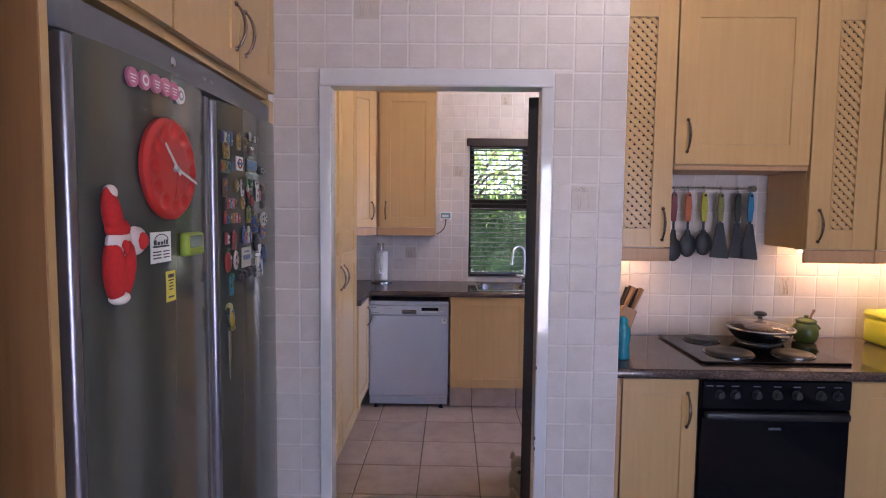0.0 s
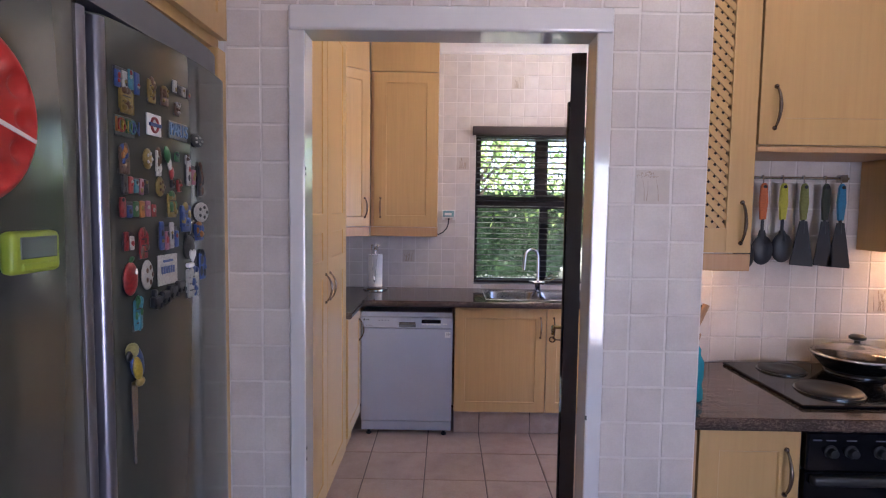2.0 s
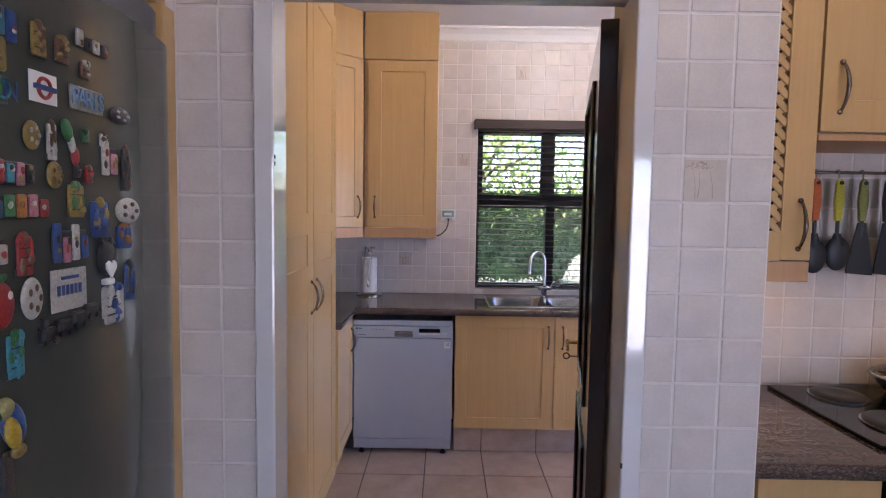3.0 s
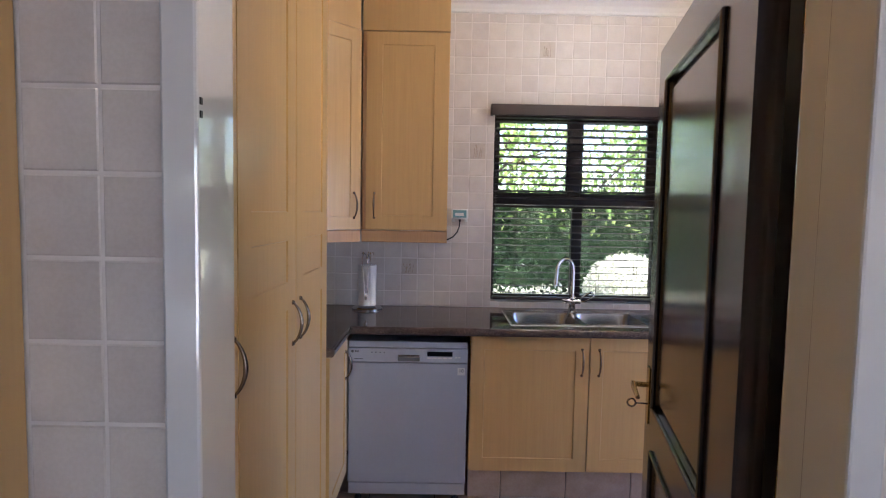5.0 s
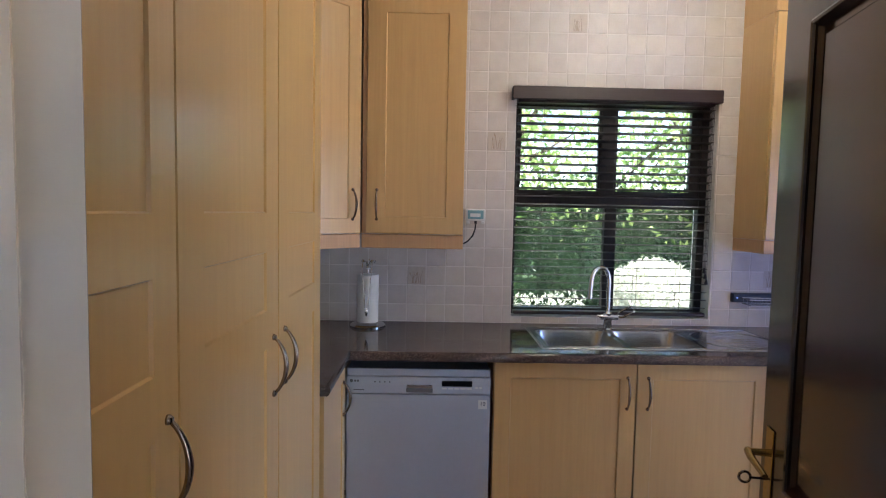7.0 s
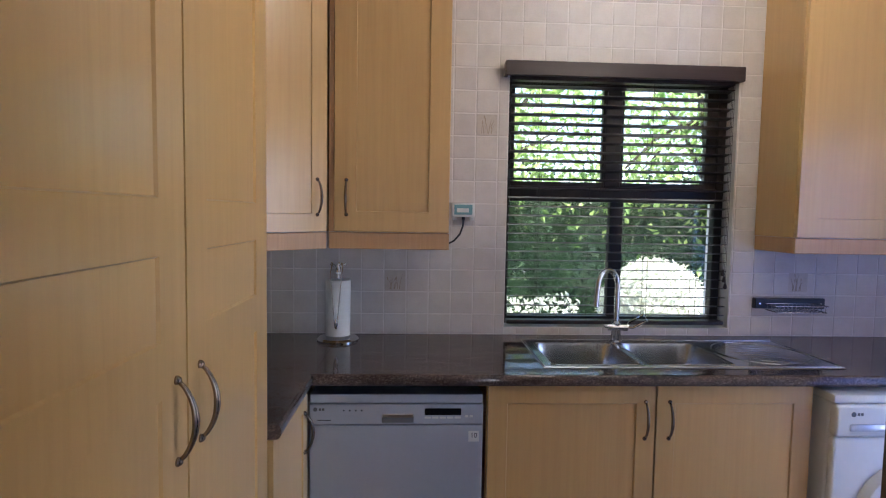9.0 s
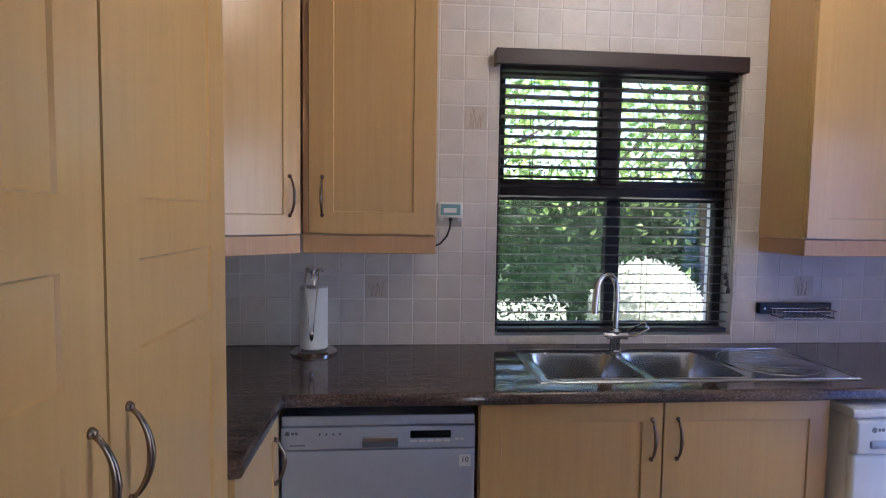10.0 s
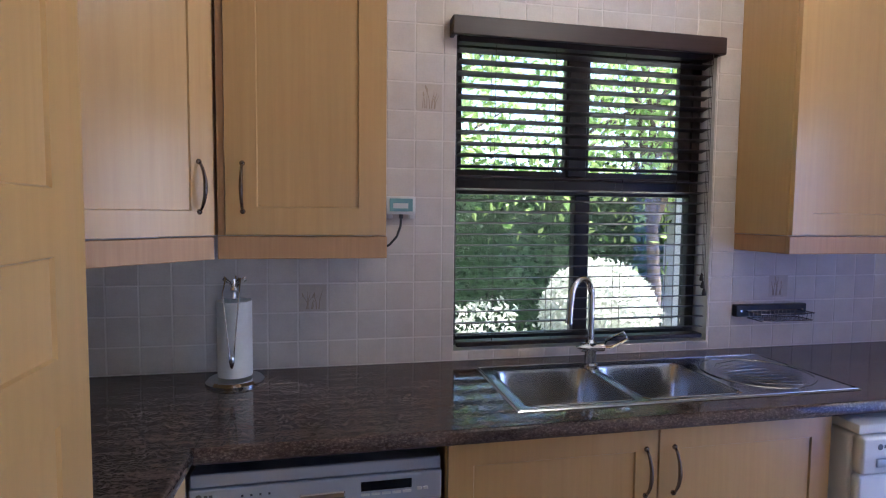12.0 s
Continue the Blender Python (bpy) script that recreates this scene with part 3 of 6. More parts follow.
bm.transform(Matrix.Translation((-0.598, 0, 0)) @ FACE_X)
box(-0.688, -0.5978, 4.088, 4.712, 0.87, TOP, 0, bm)
box(-1.215, -0.688, 3.646, 4.712, 0.87, TOP, 0, bm)
part("slab", bm, GRANITE, worktop)


def inset_sink():
    ob = thing("sink", (0.76, 4.38, TOP), "double-bowl stainless steel inset sink with drainer", "sink")
    X0, X1, Y0, Y1, z = 0.205, 1.325, 4.172, 4.60, TOP + 0.004
    bowls = [(0.238, 0.572, 4.198, 4.535), (0.602, 0.928, 4.198, 4.535)]
    bm = bmesh.new()
    xs = [X0, 0.238, 0.572, 0.602, 0.928, X1]
    ys = [Y0, 4.198, 4.535, Y1]
    V = {(i, j): bm.verts.new((x, y, z)) for i, x in enumerate(xs) for j, y in enumerate(ys)}
    for i in range(5):
        for j in range(3):
            if not (j == 1 and i in (1, 3)):
                bm.faces.new((V[i, j], V[i + 1, j], V[i + 1, j + 1], V[i, j + 1]))
    edge = [V[i, 0] for i in range(6)] + [V[5, j] for j in (1, 2, 3)] + [V[i, 3] for i in (4, 3, 2, 1, 0)] + [V[0, j] for j in (2, 1)]
    low = [bm.verts.new((v.co.x + (0.004 if v.co.x > 0.7 else -0.004), v.co.y + (0.004 if v.co.y > 4.4 else -0.004), TOP + 0.0005)) for v in edge]
    for k in range(len(edge)):
        bm.faces.new((edge[k], edge[(k + 1) % len(edge)], low[(k + 1) % len(low)], low[k]))
    part("rim", bm, SINK_STEEL, ob)
    for x0, x1, y0, y1 in bowls:
        cx, cy, rx, ry = (x0 + x1) / 2, (y0 + y1) / 2, (x1 - x0) / 2, (y1 - y0) / 2
        bm = bmesh.new()
        rings = []
        for s, d, q in ((1.0, 0.0005, 30), (0.985, -0.012, 9), (0.96, -0.10, 6), (0.93, -0.135, 5), (0.84, -0.155, 4), (0.12, -0.162, 2)):
            ring = []
            for k in range(40):
                a = 2 * math.pi * (k + 0.5) / 40
                c_, s_ = math.cos(a), math.sin(a)
                f = (abs(c_) ** q + abs(s_) ** q) ** (-1 / q)
                ring.append(bm.verts.new((cx + rx * s * f * c_, cy + ry * s * f * s_, z + d)))
            rings.append(ring)
        for a, b in zip(rings, rings[1:]):
            for k in range(40):
                bm.faces.new((a[k], a[(k + 1) % 40], b[(k + 1) % 40], b[k]))
        part("bowl", bm, STEEL, ob, smooth=True)
        part("drain", lathe([(0.04, 0), (0.04, 0.004), (0.034, 0.004), (0.03, 0.001), (0, 0.001)], (cx, cy, z - 0.163), 24), CHROME, ob, smooth=True)
    bead = [(0.209, 4.176), (1.321, 4.176), (1.321, 4.596), (0.209, 4.596)]
    part("rim_bead", tube([(*bead[k % 4], z) for k in range(5)], 0.0026, 8), SINK_STEEL, ob, smooth=True)
    for x0, x1, y0, y1 in bowls:
        loop = [((x0 + x1) / 2 + (x1 - x0) / 2 * c, (y0 + y1) / 2 + (y1 - y0) / 2 * d, z + 0.0005) for c, d in ((-1, -0.9), (-0.9, -1), (0.9, -1), (1, -0.9), (1, 0.9), (0.9, 1), (-0.9, 1), (-1, 0.9), (-1, -0.9))]
        part("bowl_lip", tube(loop, 0.0022, 8), SINK_STEEL, ob, smooth=True)
    for k in range(9):
        s_ = (k - 4) / 4
        curve = [(0.975 + 0.035 * abs(s_), 4.385 + 0.055 * s_), (1.07, 4.385 + 0.115 * s_), (1.17, 4.385 + 0.145 * s_), (1.285 - 0.05 * abs(s_), 4.385 + 0.135 * s_)]
        part("drainer_rib", tube([(x, y, z - 0.002) for x, y in curve], 0.0032, 8, None, [0.5, 1.1, 1.1, 0.5]), SINK_STEEL, ob, smooth=True)
    arc = [(1.135 + 0.178 * math.cos(a), 4.386 + 0.178 * math.sin(a) * (1.0 if math.cos(a) < 0 else 0.95), z - 0.001) for a in [2 * math.pi * i / 32 for i in range(33)]]
    part("drainer_rim", tube(arc, 0.004, 8), SINK_STEEL, ob, smooth=True)


inset_sink()


def mixer_tap():
    bx, by = 0.605, 4.555
    ob = thing("mixer_tap", (bx, by, TOP + 0.004), "chrome swan-neck mixer tap behind the sink", "tap")
    part("base", lathe([(0.027, 0), (0.027, 0.006), (0.021, 0.012), (0.019, 0.06), (0.022, 0.066), (0.022, 0.085), (0.013, 0.095)], (bx, by, TOP + 0.004), 24), CHROME, ob, smooth=True)
    pts = [(bx, by, 1.0), (bx, by, 1.16)]
    for i in range(1, 15):
        a = math.pi * i / 14
        u = 0.062 * (1 - math.cos(a))
        pts.append((bx - u * 0.86, by - u * 0.5, 1.16 + 0.068 * math.sin(a)))
    pts.append((bx - 0.124 * 0.86 - 0.004, by - 0.124 * 0.5, 1.10))
    part("spout", tube(pts, 0.0115, 14), CHROME, ob, smooth=True)
    part("spout_tip", tube([pts[-1], (pts[-1][0] - 0.001, pts[-1][1], 1.08)], 0.0125, 14), CHROME, ob, smooth=True)
    bar = tube([(bx - 0.04, by - 0.005, TOP + 0.072), (bx + 0.045, by - 0.012, TOP + 0.072)], 0.015, 14)
    part("valve_body", bar, CHROME, ob, smooth=True)
    for s, d in ((-1, Vector((-0.012, -0.05, 0.012))), (1, Vector((0.062, -0.045, 0.05)))):
        c = Vector((bx + s * 0.042, by - 0.01, TOP + 0.072))
        u = d.cross(Vector((0.3, 1, 0.1))).normalized() * 0.015
        part("lever", tube([c, c + u + d * 0.25, c + u + d, c - u + d, c - u + d * 0.25, c], 0.005, 8), CHROME, ob, smooth=True)


mixer_tap()


# ---- appliances of the scullery ----
def dishwasher():
    x0, x1, y = -0.620, -0.018, 4.12
    ob = thing("dishwasher", (-0.32, 4.4, 0), "silver freestanding dishwasher under the granite worktop", "dishwasher")
    part("casing", box(x0 + 0.004, x1 - 0.004, y + 0.035, 4.69, 0.03, 0.826), SILVER, ob)
    part("top_trim", box(x0 + 0.002, x1 - 0.002, y + 0.004, y + 0.034, 0.797, 0.829, 0.003), SILVER, ob)
    d = part("door", box(x0, x1, y, y + 0.034, 0.098, 0.7205, 0.004, None, 2), SILVER, ob)
    c = part("control_panel", box(x0, x1, y - 0.002, y + 0.034, 0.7235, 0.795, 0.004, None, 2), SILVER, ob)
    part("kick_panel", box(x0 + 0.003, x1 - 0.003, y + 0.006, y + 0.034, 0.033, 0.094, 0.003), SILVER, ob)
    for xx in (x0 + 0.05, x1 - 0.05):
        part("foot", lathe([(0.018, 0), (0.018, 0.01), (0.01, 0.012), (0.01, 0.034)], (xx, y + 0.03, 0), 14), BLACK, ob)
    part("grip_recess", box(-0.372, -0.258, y - 0.0032, y + 0.01, 0.728, 0.760, 0.003), FRIDGE_CAP, c, "dark recessed door grip")
    part("grip_lip", box(-0.370, -0.26, y - 0.006, y, 0.747, 0.763, 0.003), CHROME, c)
    part("display", box(-0.222, -0.095, y - 0.0035, y, 0.757, 0.781, 0.001), BLACK_GLASS, c, "dark glass display")
    for k in range(5):
        part("button", box(-0.222 + 0.026 * k, -0.200 + 0.026 * k, y - 0.004, y, 0.745, 0.752, 0.001), WHITE_PLASTIC, c)
    for k in range(2):
        part("button", box(-0.082 + 0.016 * k, -0.070 + 0.016 * k, y - 0.004, y, 0.749, 0.757, 0.001), WHITE_PLASTIC, c)
    for k in range(4):
        part("indicator", box(-0.503 + 0.0205 * k, -0.498 + 0.0205 * k, y - 0.003, y, 0.771, 0.776), INK, c)
    part("badge", lathe([(0.007, 0), (0.007, 0.001)], (-0.598, y - 0.0021, 0.777), 16, pose(0, 0, 0, 90)), FRIDGE_CAP, c)
    for k in range(2):
        part("badge_bar", box(-0.586 + 0.011 * k, -0.578 + 0.011 * k, y - 0.0028, y - 0.001, 0.773, 0.781), FRIDGE_CAP, c)
    part("print_line", box(-0.590, -0.545, y - 0.0027, y - 0.001, 0.738, 0.7405), INK, c)
    st = part("sticker", box(-0.068, -0.031, y - 0.001, y, 0.662, 0.700), WHITE_PLASTIC, d, "small white warranty sticker")
    t = words("10", 0.024)
    t.transform(Matrix.Translation((-0.0495, y - 0.0016, 0.684)))
    part("sticker_print", t, INK, st)


dishwasher()


def washing_machine():
    x0, x1, y = 1.205, 1.80, 4.05
    ob = thing("washing_machine", (1.5, 4.35, 0), "white front-loading washing machine under the worktop", "washing machine")
    part("casing", box(x0, x1, y + 0.03, 4.62, 0.03, 0.815, 0.02, None, 3), APPLIANCE_WHITE, ob, smooth=True)
    part("lid", box(x0 - 0.001, x1 + 0.001, y + 0.012, 4.62, 0.816, 0.848, 0.009, None, 2), APPLIANCE_WHITE, ob, smooth=True)
    part("control_panel", box(x0 + 0.002, x1 - 0.002, y, y + 0.04, 0.70, 0.814, 0.012, None, 3), APPLIANCE_WHITE, ob, smooth=True)
    part("front_panel", box(x0 + 0.002, x1 - 0.002, y + 0.008, y + 0.04, 0.05, 0.697, 0.012, None, 3), APPLIANCE_WHITE, ob, smooth=True)
    part("drawer_grip", box(x0 + 0.05, x0 + 0.19, y - 0.006, y + 0.01, 0.722, 0.748, 0.006, None, 2), SILVER, ob, smooth=True)
    part("badge", lathe([(0.009, 0), (0.009, 0.001)], (x0 + 0.062, y - 0.0005, 0.783), 16, pose(0, 0, 0, 90)), FRIDGE_CAP, ob)
    for k in range(2):
        part("badge_bar", box(x0 + 0.076 + 0.012 * k, x0 + 0.085 + 0.012 * k, y - 0.001, y + 0.002, 0.778, 0.788), FRIDGE_CAP, ob)
    d = part("porthole", lathe([(0.215, 0), (0.215, 0.012), (0.20, 0.03), (0.16, 0.034), (0.15, 0.02), (0, 0.012)], ((x0 + x1) / 2, y + 0.008, 0.40), 40, pose(0, 0, 0, 90)), APPLIANCE_WHITE, ob, smooth=True)
    part("porthole_glass", lathe([(0.15, 0), (0.12, 0.012), (0, 0.02)], ((x0 + x1) / 2, y - 0.012, 0.40), 32, pose(0, 0, 0, 90)), BLACK_GLASS, d, smooth=True)


washing_machine()


# ---- window, blind ----
def window():
    ob = thing("window_1", (0.67, 4.85, 0.95), "dark brown painted four-pane window", "window", kind="structure")
    y0, y1 = 4.80, 4.85
    part("window_frame", box(0.146, 0.171, y0, y1, 0.946, 2.084, 0.003), WINDOW_WOOD, ob)
    part("window_frame", box(1.150, 1.189, y0, y1, 0.946, 2.084, 0.003), WINDOW_WOOD, ob)
    part("window_frame", box(0.171, 1.150, y0 + 0.001, y1 - 0.001, 2.060, 2.084, 0.003), WINDOW_WOOD, ob)
    part("window_frame", box(0.171, 1.150, y0 + 0.001, y1 - 0.001, 0.946, 0.980, 0.003), WINDOW_WOOD, ob)
    part("transom", box(0.171, 1.150, y0 - 0.006, y1 - 0.002, 1.52, 1.592, 0.004), WINDOW_WOOD, ob)
    part("mullion", box(0.648, 0.711, y0, y1 - 0.003, 0.980, 1.52, 0.003), WINDOW_WOOD, ob)
    part("mullion", box(0.614, 0.690, y0, y1 - 0.003, 1.592, 2.060, 0.003), WINDOW_WOOD, ob)
    for x0, x1, z0, z1, sl, sr in ((0.171, 0.648, 0.980, 1.52, 0, 0), (0.711, 1.150, 0.980, 1.52, 0, 0), (0.171, 0.614, 1.592, 2.060, 0.017, 0.01), (0.690, 1.150, 1.592, 2.060, 0.013, 0.052)):
        if z0 > 1.5:
            bm = box(x0, x0 + sl, y0 + 0.01, y1 - 0.01, z0, z1)
            box(x1 - sr, x1, y0 + 0.01, y1 - 0.01, z0, z1, 0, bm)
            box(x0 + sl, x1 - sr, y0 + 0.01, y1 - 0.01, z0, z0 + 0.02, 0, bm)
            box(x0 + sl, x1 - sr, y0 + 0.01, y1 - 0.01, z1 - 0.008, z1, 0, bm)
            part("sash", bm, WINDOW_WOOD, ob)
        pane = part("pane", box(x0 + 0.002, x1 - 0.002, 4.828, 4.832, z0 + 0.002, z1 - 0.002), GLASS, ob)
        pane.visible_shadow = False


window()


def venetian_blind():
    ob = thing("venetian_blind", (0.67, 4.72, 0.95), "dark brown wooden venetian blind with open slats", "blind")
    part("pelmet", box(0.118, 1.182, 4.652, 4.668, 2.058, 2.122, 0.003), BLIND, ob)
    for x0, x1 in ((0.118, 0.132), (1.168, 1.182)):
        part("pelmet_return", box(x0, x1, 4.6682, 4.709, 2.06, 2.12, 0.001), BLIND, ob)
    part("head_rail", box(0.155, 1.175, 4.718, 4.765, 2.055, 2.084, 0.002), BLIND, ob)
    slat = bmesh.new()
    n = 7
    rows = []
    for i in range(n):
        s = -1 + 2 * i / (n - 1)
        rows.append((0.025 * s, 0.0022 * (1 - s * s)))
    ends = [[slat.verts.new((x, y, z)) for y, z in rows] + [slat.verts.new((x, y, z - 0.0026)) for y, z in reversed(rows)] for x in (-0.508, 0.508)]
    k = len(ends[0])
    for j in range(k):
        slat.faces.new((ends[0][j], ends[0][(j + 1) % k], ends[1][(j + 1) % k], ends[1][j]))
    slat.faces.new(ends[0]), slat.faces.new(ends[1])
    bmesh.ops.recalc_face_normals(slat, faces=slat.faces)
    me = bpy.data.meshes.new("slat")
    slat.to_mesh(me)
    slat.free()
    rnd = random.Random(5)
    for i in range(26):
        hung("slat", me, BLIND, ob, pose(0.665 + rnd.uniform(-0.002, 0.002), 4.741, 2.032 - 0.0412 * i, -7 + rnd.uniform(-1.2, 1.2), rnd.uniform(-0.12, 0.12)))
    part("bottom_rail", box(0.157, 1.173, 4.716, 4.766, 0.958, 0.976, 0.003), BLIND, ob)
    for x in (0.29, 0.52, 0.80, 1.03):
        for y in (4.714, 4.768):
            part("ladder_cord", tube([(x, y, 0.97), (x, y, 2.05)], 0.0011, 5), BLIND, ob)
    for x, z in ((1.152, 1.22), (1.165, 1.16), (1.158, 1.19)):
        part("pull_cord", tube([(x, 4.706, z), (x, 4.706, 2.06)], 0.001, 5), BLIND, ob)
        part("cord_tassel", lathe([(0.003, 0.03), (0.006, 0.02), (0.009, 0.006), (0.007, 0)], (x, 4.706, z - 0.03), 12), BLIND, ob, smooth=True)


venetian_blind()


# ---- garden ----
structure("ground", box(-400, 400, -400, 400, -0.45, -0.15), PAVING, "pale sunlit ground outside the house", "ground")


def leaves(n, place, size, rnd, up=0.3):
    """Many small pointed leaves; place() gives each one's spot."""
    V, F = [], []
    for _ in range(n):
        p = Vector(place())
        d = Vector((rnd.gauss(0, 1), rnd.gauss(0, 1), rnd.gauss(0, 1) - up)).normalized()
        w = d.cross(Vector((rnd.gauss(0, 1), rnd.gauss(0, 1), rnd.gauss(0, 1)))).normalized()
        s = size * rnd.uniform(0.6, 1.4)
        nrm = d.cross(w) * s * 0.12
        k = len(V)
        V += [p, p + d * s * 0.45 + w * s * 0.24 + nrm, p + d * s, p + d * s * 0.45 - w * s * 0.24 + nrm]
        F += [(k, k + 1, k + 2), (k, k + 2, k + 3)]
    return V, F


def foliage(name, n, place, size, mat, parent, seed, label=""):
    me = bpy.data.meshes.new(name)
    V, F = leaves(n, place, size, random.Random(seed))
    me.from_pydata(V, [], F)
    me.materials.append(mat)
    ob = new(name, me)
    ob.parent = parent
    ob.matrix_parent_inverse = Matrix.Translation(-parent.location)
    ob["kind"] = "stuff"
    if label:
        ob["label"] = label
    return ob


def hedge():
    rnd = random.Random(11)
    ob = thing("hedge", (1.5, 7.6, -0.15), "dense dark green clipped hedge behind the garden", "hedge")
    core = bmesh.new()
    bmesh.ops.create_grid(core, x_segments=60, y_segments=20, size=1)
    for v in core.verts:
        x, z = v.co.x * 7 + 1.5, (v.co.y + 1) * 0.95 - 0.15
        v.co = (x, 7.55 + 0.12 * noise.noise((x * 2, z * 2, 0)), z)
    back = bmesh.ops.extrude_face_region(core, geom=core.faces[:])
    for v in back["geom"]:
        if isinstance(v, bmesh.types.BMVert):
            v.co.y += 0.7
    part("twigs", core, HEDGE_LEAF, ob)

    def spot():
        x, z = rnd.uniform(-3.5, 7), rnd.uniform(-0.15, 1.95)
        return x, 7.5 + 0.12 * noise.noise((x * 2, z * 2, 0)) - abs(rnd.gauss(0, 0.07)), z
    foliage("foliage", 26000, spot, 0.055, HEDGE_LEAF, ob, 12)


def tree(x, y, seed, spread, lo, hi, n, lab, mat=TREE_LEAF, size=0.085):
    rnd = random.Random(seed)
    ob = thing("tree", (x, y, -0.15), lab, "tree")
    top = Vector((x + rnd.uniform(-0.2, 0.2), y, hi * 0.75))
    part("trunk", tube([(x, y, -0.15), (x + 0.05, y, 0.8), (x - 0.02, y, 1.6), top], 0.06, 10, None, [1.2, 0.9, 0.75, 0.4]), BARK, ob, smooth=True)
    tips = []
    for k in range(13):
        a = rnd.uniform(0, 2 * math.pi)
        r = spread * rnd.uniform(0.45, 1.0)
        z0 = rnd.uniform(1.0, hi * 0.7)
        tip = Vector((x + r * math.cos(a), y + 0.55 * r * math.sin(a), rnd.uniform(lo, hi)))
        base = Vector((x, y, z0))
        midp = base.lerp(tip, 0.5) + Vector((0, 0, 0.15))
        part("limb", tube([base, midp, tip], 0.022, 6, None, [1.2, 0.8, 0.3]), BARK, ob, smooth=True)
        tips += [tip, midp, base.lerp(tip, 0.75)]

    def spot():
        c = rnd.choice(tips)
        return c.x + rnd.gauss(0, 0.30), c.y + rnd.gauss(0, 0.25), c.z + rnd.gauss(0, 0.24)
    foliage("crown", n, spot, size, mat, ob, seed + 1)


hedge()
tree(0.0, 6.7, 21, 1.3, 1.9, 3.4, 4200, "leafy garden tree with bright green sunlit foliage")
tree(2.35, 6.95, 31, 1.5, 1.5, 3.4, 4500, "slender garden tree with yellow-green sunlit leaves")
tree(-1.0, 7.0, 41, 1.2, 1.9, 3.2, 4500, "leafy garden tree beside the hedge")


def round_shrub():
    rnd = random.Random(51)
    ob = thing("round_shrub", (1.49, 6.2, -0.15), "round clipped shrub, full sun put into its pale leaf colour", "shrub")
    part("stem", tube([(1.49, 6.2, -0.15), (1.49, 6.2, 0.8)], 0.03, 8), BARK, ob)
    part("twigs", blob((1.49, 6.2, 0.76), (0.32, 0.32, 0.32), None, 20), SUNLIT_LEAF, ob)

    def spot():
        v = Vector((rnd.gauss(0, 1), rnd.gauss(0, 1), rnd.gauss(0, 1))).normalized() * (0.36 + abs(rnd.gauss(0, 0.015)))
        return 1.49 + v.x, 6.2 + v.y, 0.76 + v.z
    foliage("foliage", 7000, spot, 0.035, SUNLIT_LEAF, ob, 52)


round_shrub()


def low_plants(x0, x1, y0, y1, h, n, seed, lab, mat):
    rnd = random.Random(seed)
    ob = thing("flower_bed", ((x0 + x1) / 2, (y0 + y1) / 2, -0.15), lab, "plants")
    foliage("foliage", n, lambda: (rnd.uniform(x0, x1), rnd.uniform(y0, y1), -0.15 + h * rnd.random() ** 0.6), 0.06, mat, ob, seed + 1)


low_plants(-1.5, 1.15, 6.5, 7.2, 0.90, 3000, 61, "low plants in front of the hedge, sunlight put into their pale colour", SUNLIT_LEAF)
low_plants(1.20, 1.48, 5.55, 5.8, 0.83, 900, 71, "small green shrub before the round bush", TREE_LEAF)
pier = thing("garden_pier", (2.9, 7.2, -0.15), "pale rendered garden pier in the shade", "pier")
part("shaft", box(2.74, 3.06, 7.12, 7.36, -0.15, 2.1, 0.006), OUTER_WALL, pier)
part("cap", box(2.71, 3.09, 7.09, 7.39, 2.101, 2.16, 0.01), OUTER_WALL, pier)


# ---- refrigerator and its surround ----
FX = -0.632


def surf(y):
    """Where the bowed refrigerator doors' front lies at y."""
    if y < 1.422:
        return -0.597 - 0.033 * (2 * (y - 0.884) / 0.528 - 1) ** 2
    return -0.602 - 0.028 * (2 * (y - 1.432) / 0.546 - 1) ** 2


def bow_outline(y0, y1, xf, depth, sag, r0, r1, n=14):
    """Plan outline of a bowed door front with rounded ends."""
    pts = []
    for i in range(n + 1):
        s = i / n
        y = y0 + (y1 - y0) * s
        x = xf - sag * (2 * s - 1) ** 2
        e0, e1 = (y - y0) / r0, (y1 - y) / r1
        if e0 < 1:
            x -= r0 * 0.8 * (1 - math.sqrt(max(0, 1 - (1 - e0) ** 2)))
        if e1 < 1:
            x -= r1 * 0.8 * (1 - math.sqrt(max(0, 1 - (1 - e1) ** 2)))
        pts.append((x, y))
    return pts + [(xf - depth, y1), (xf - depth, y0)]


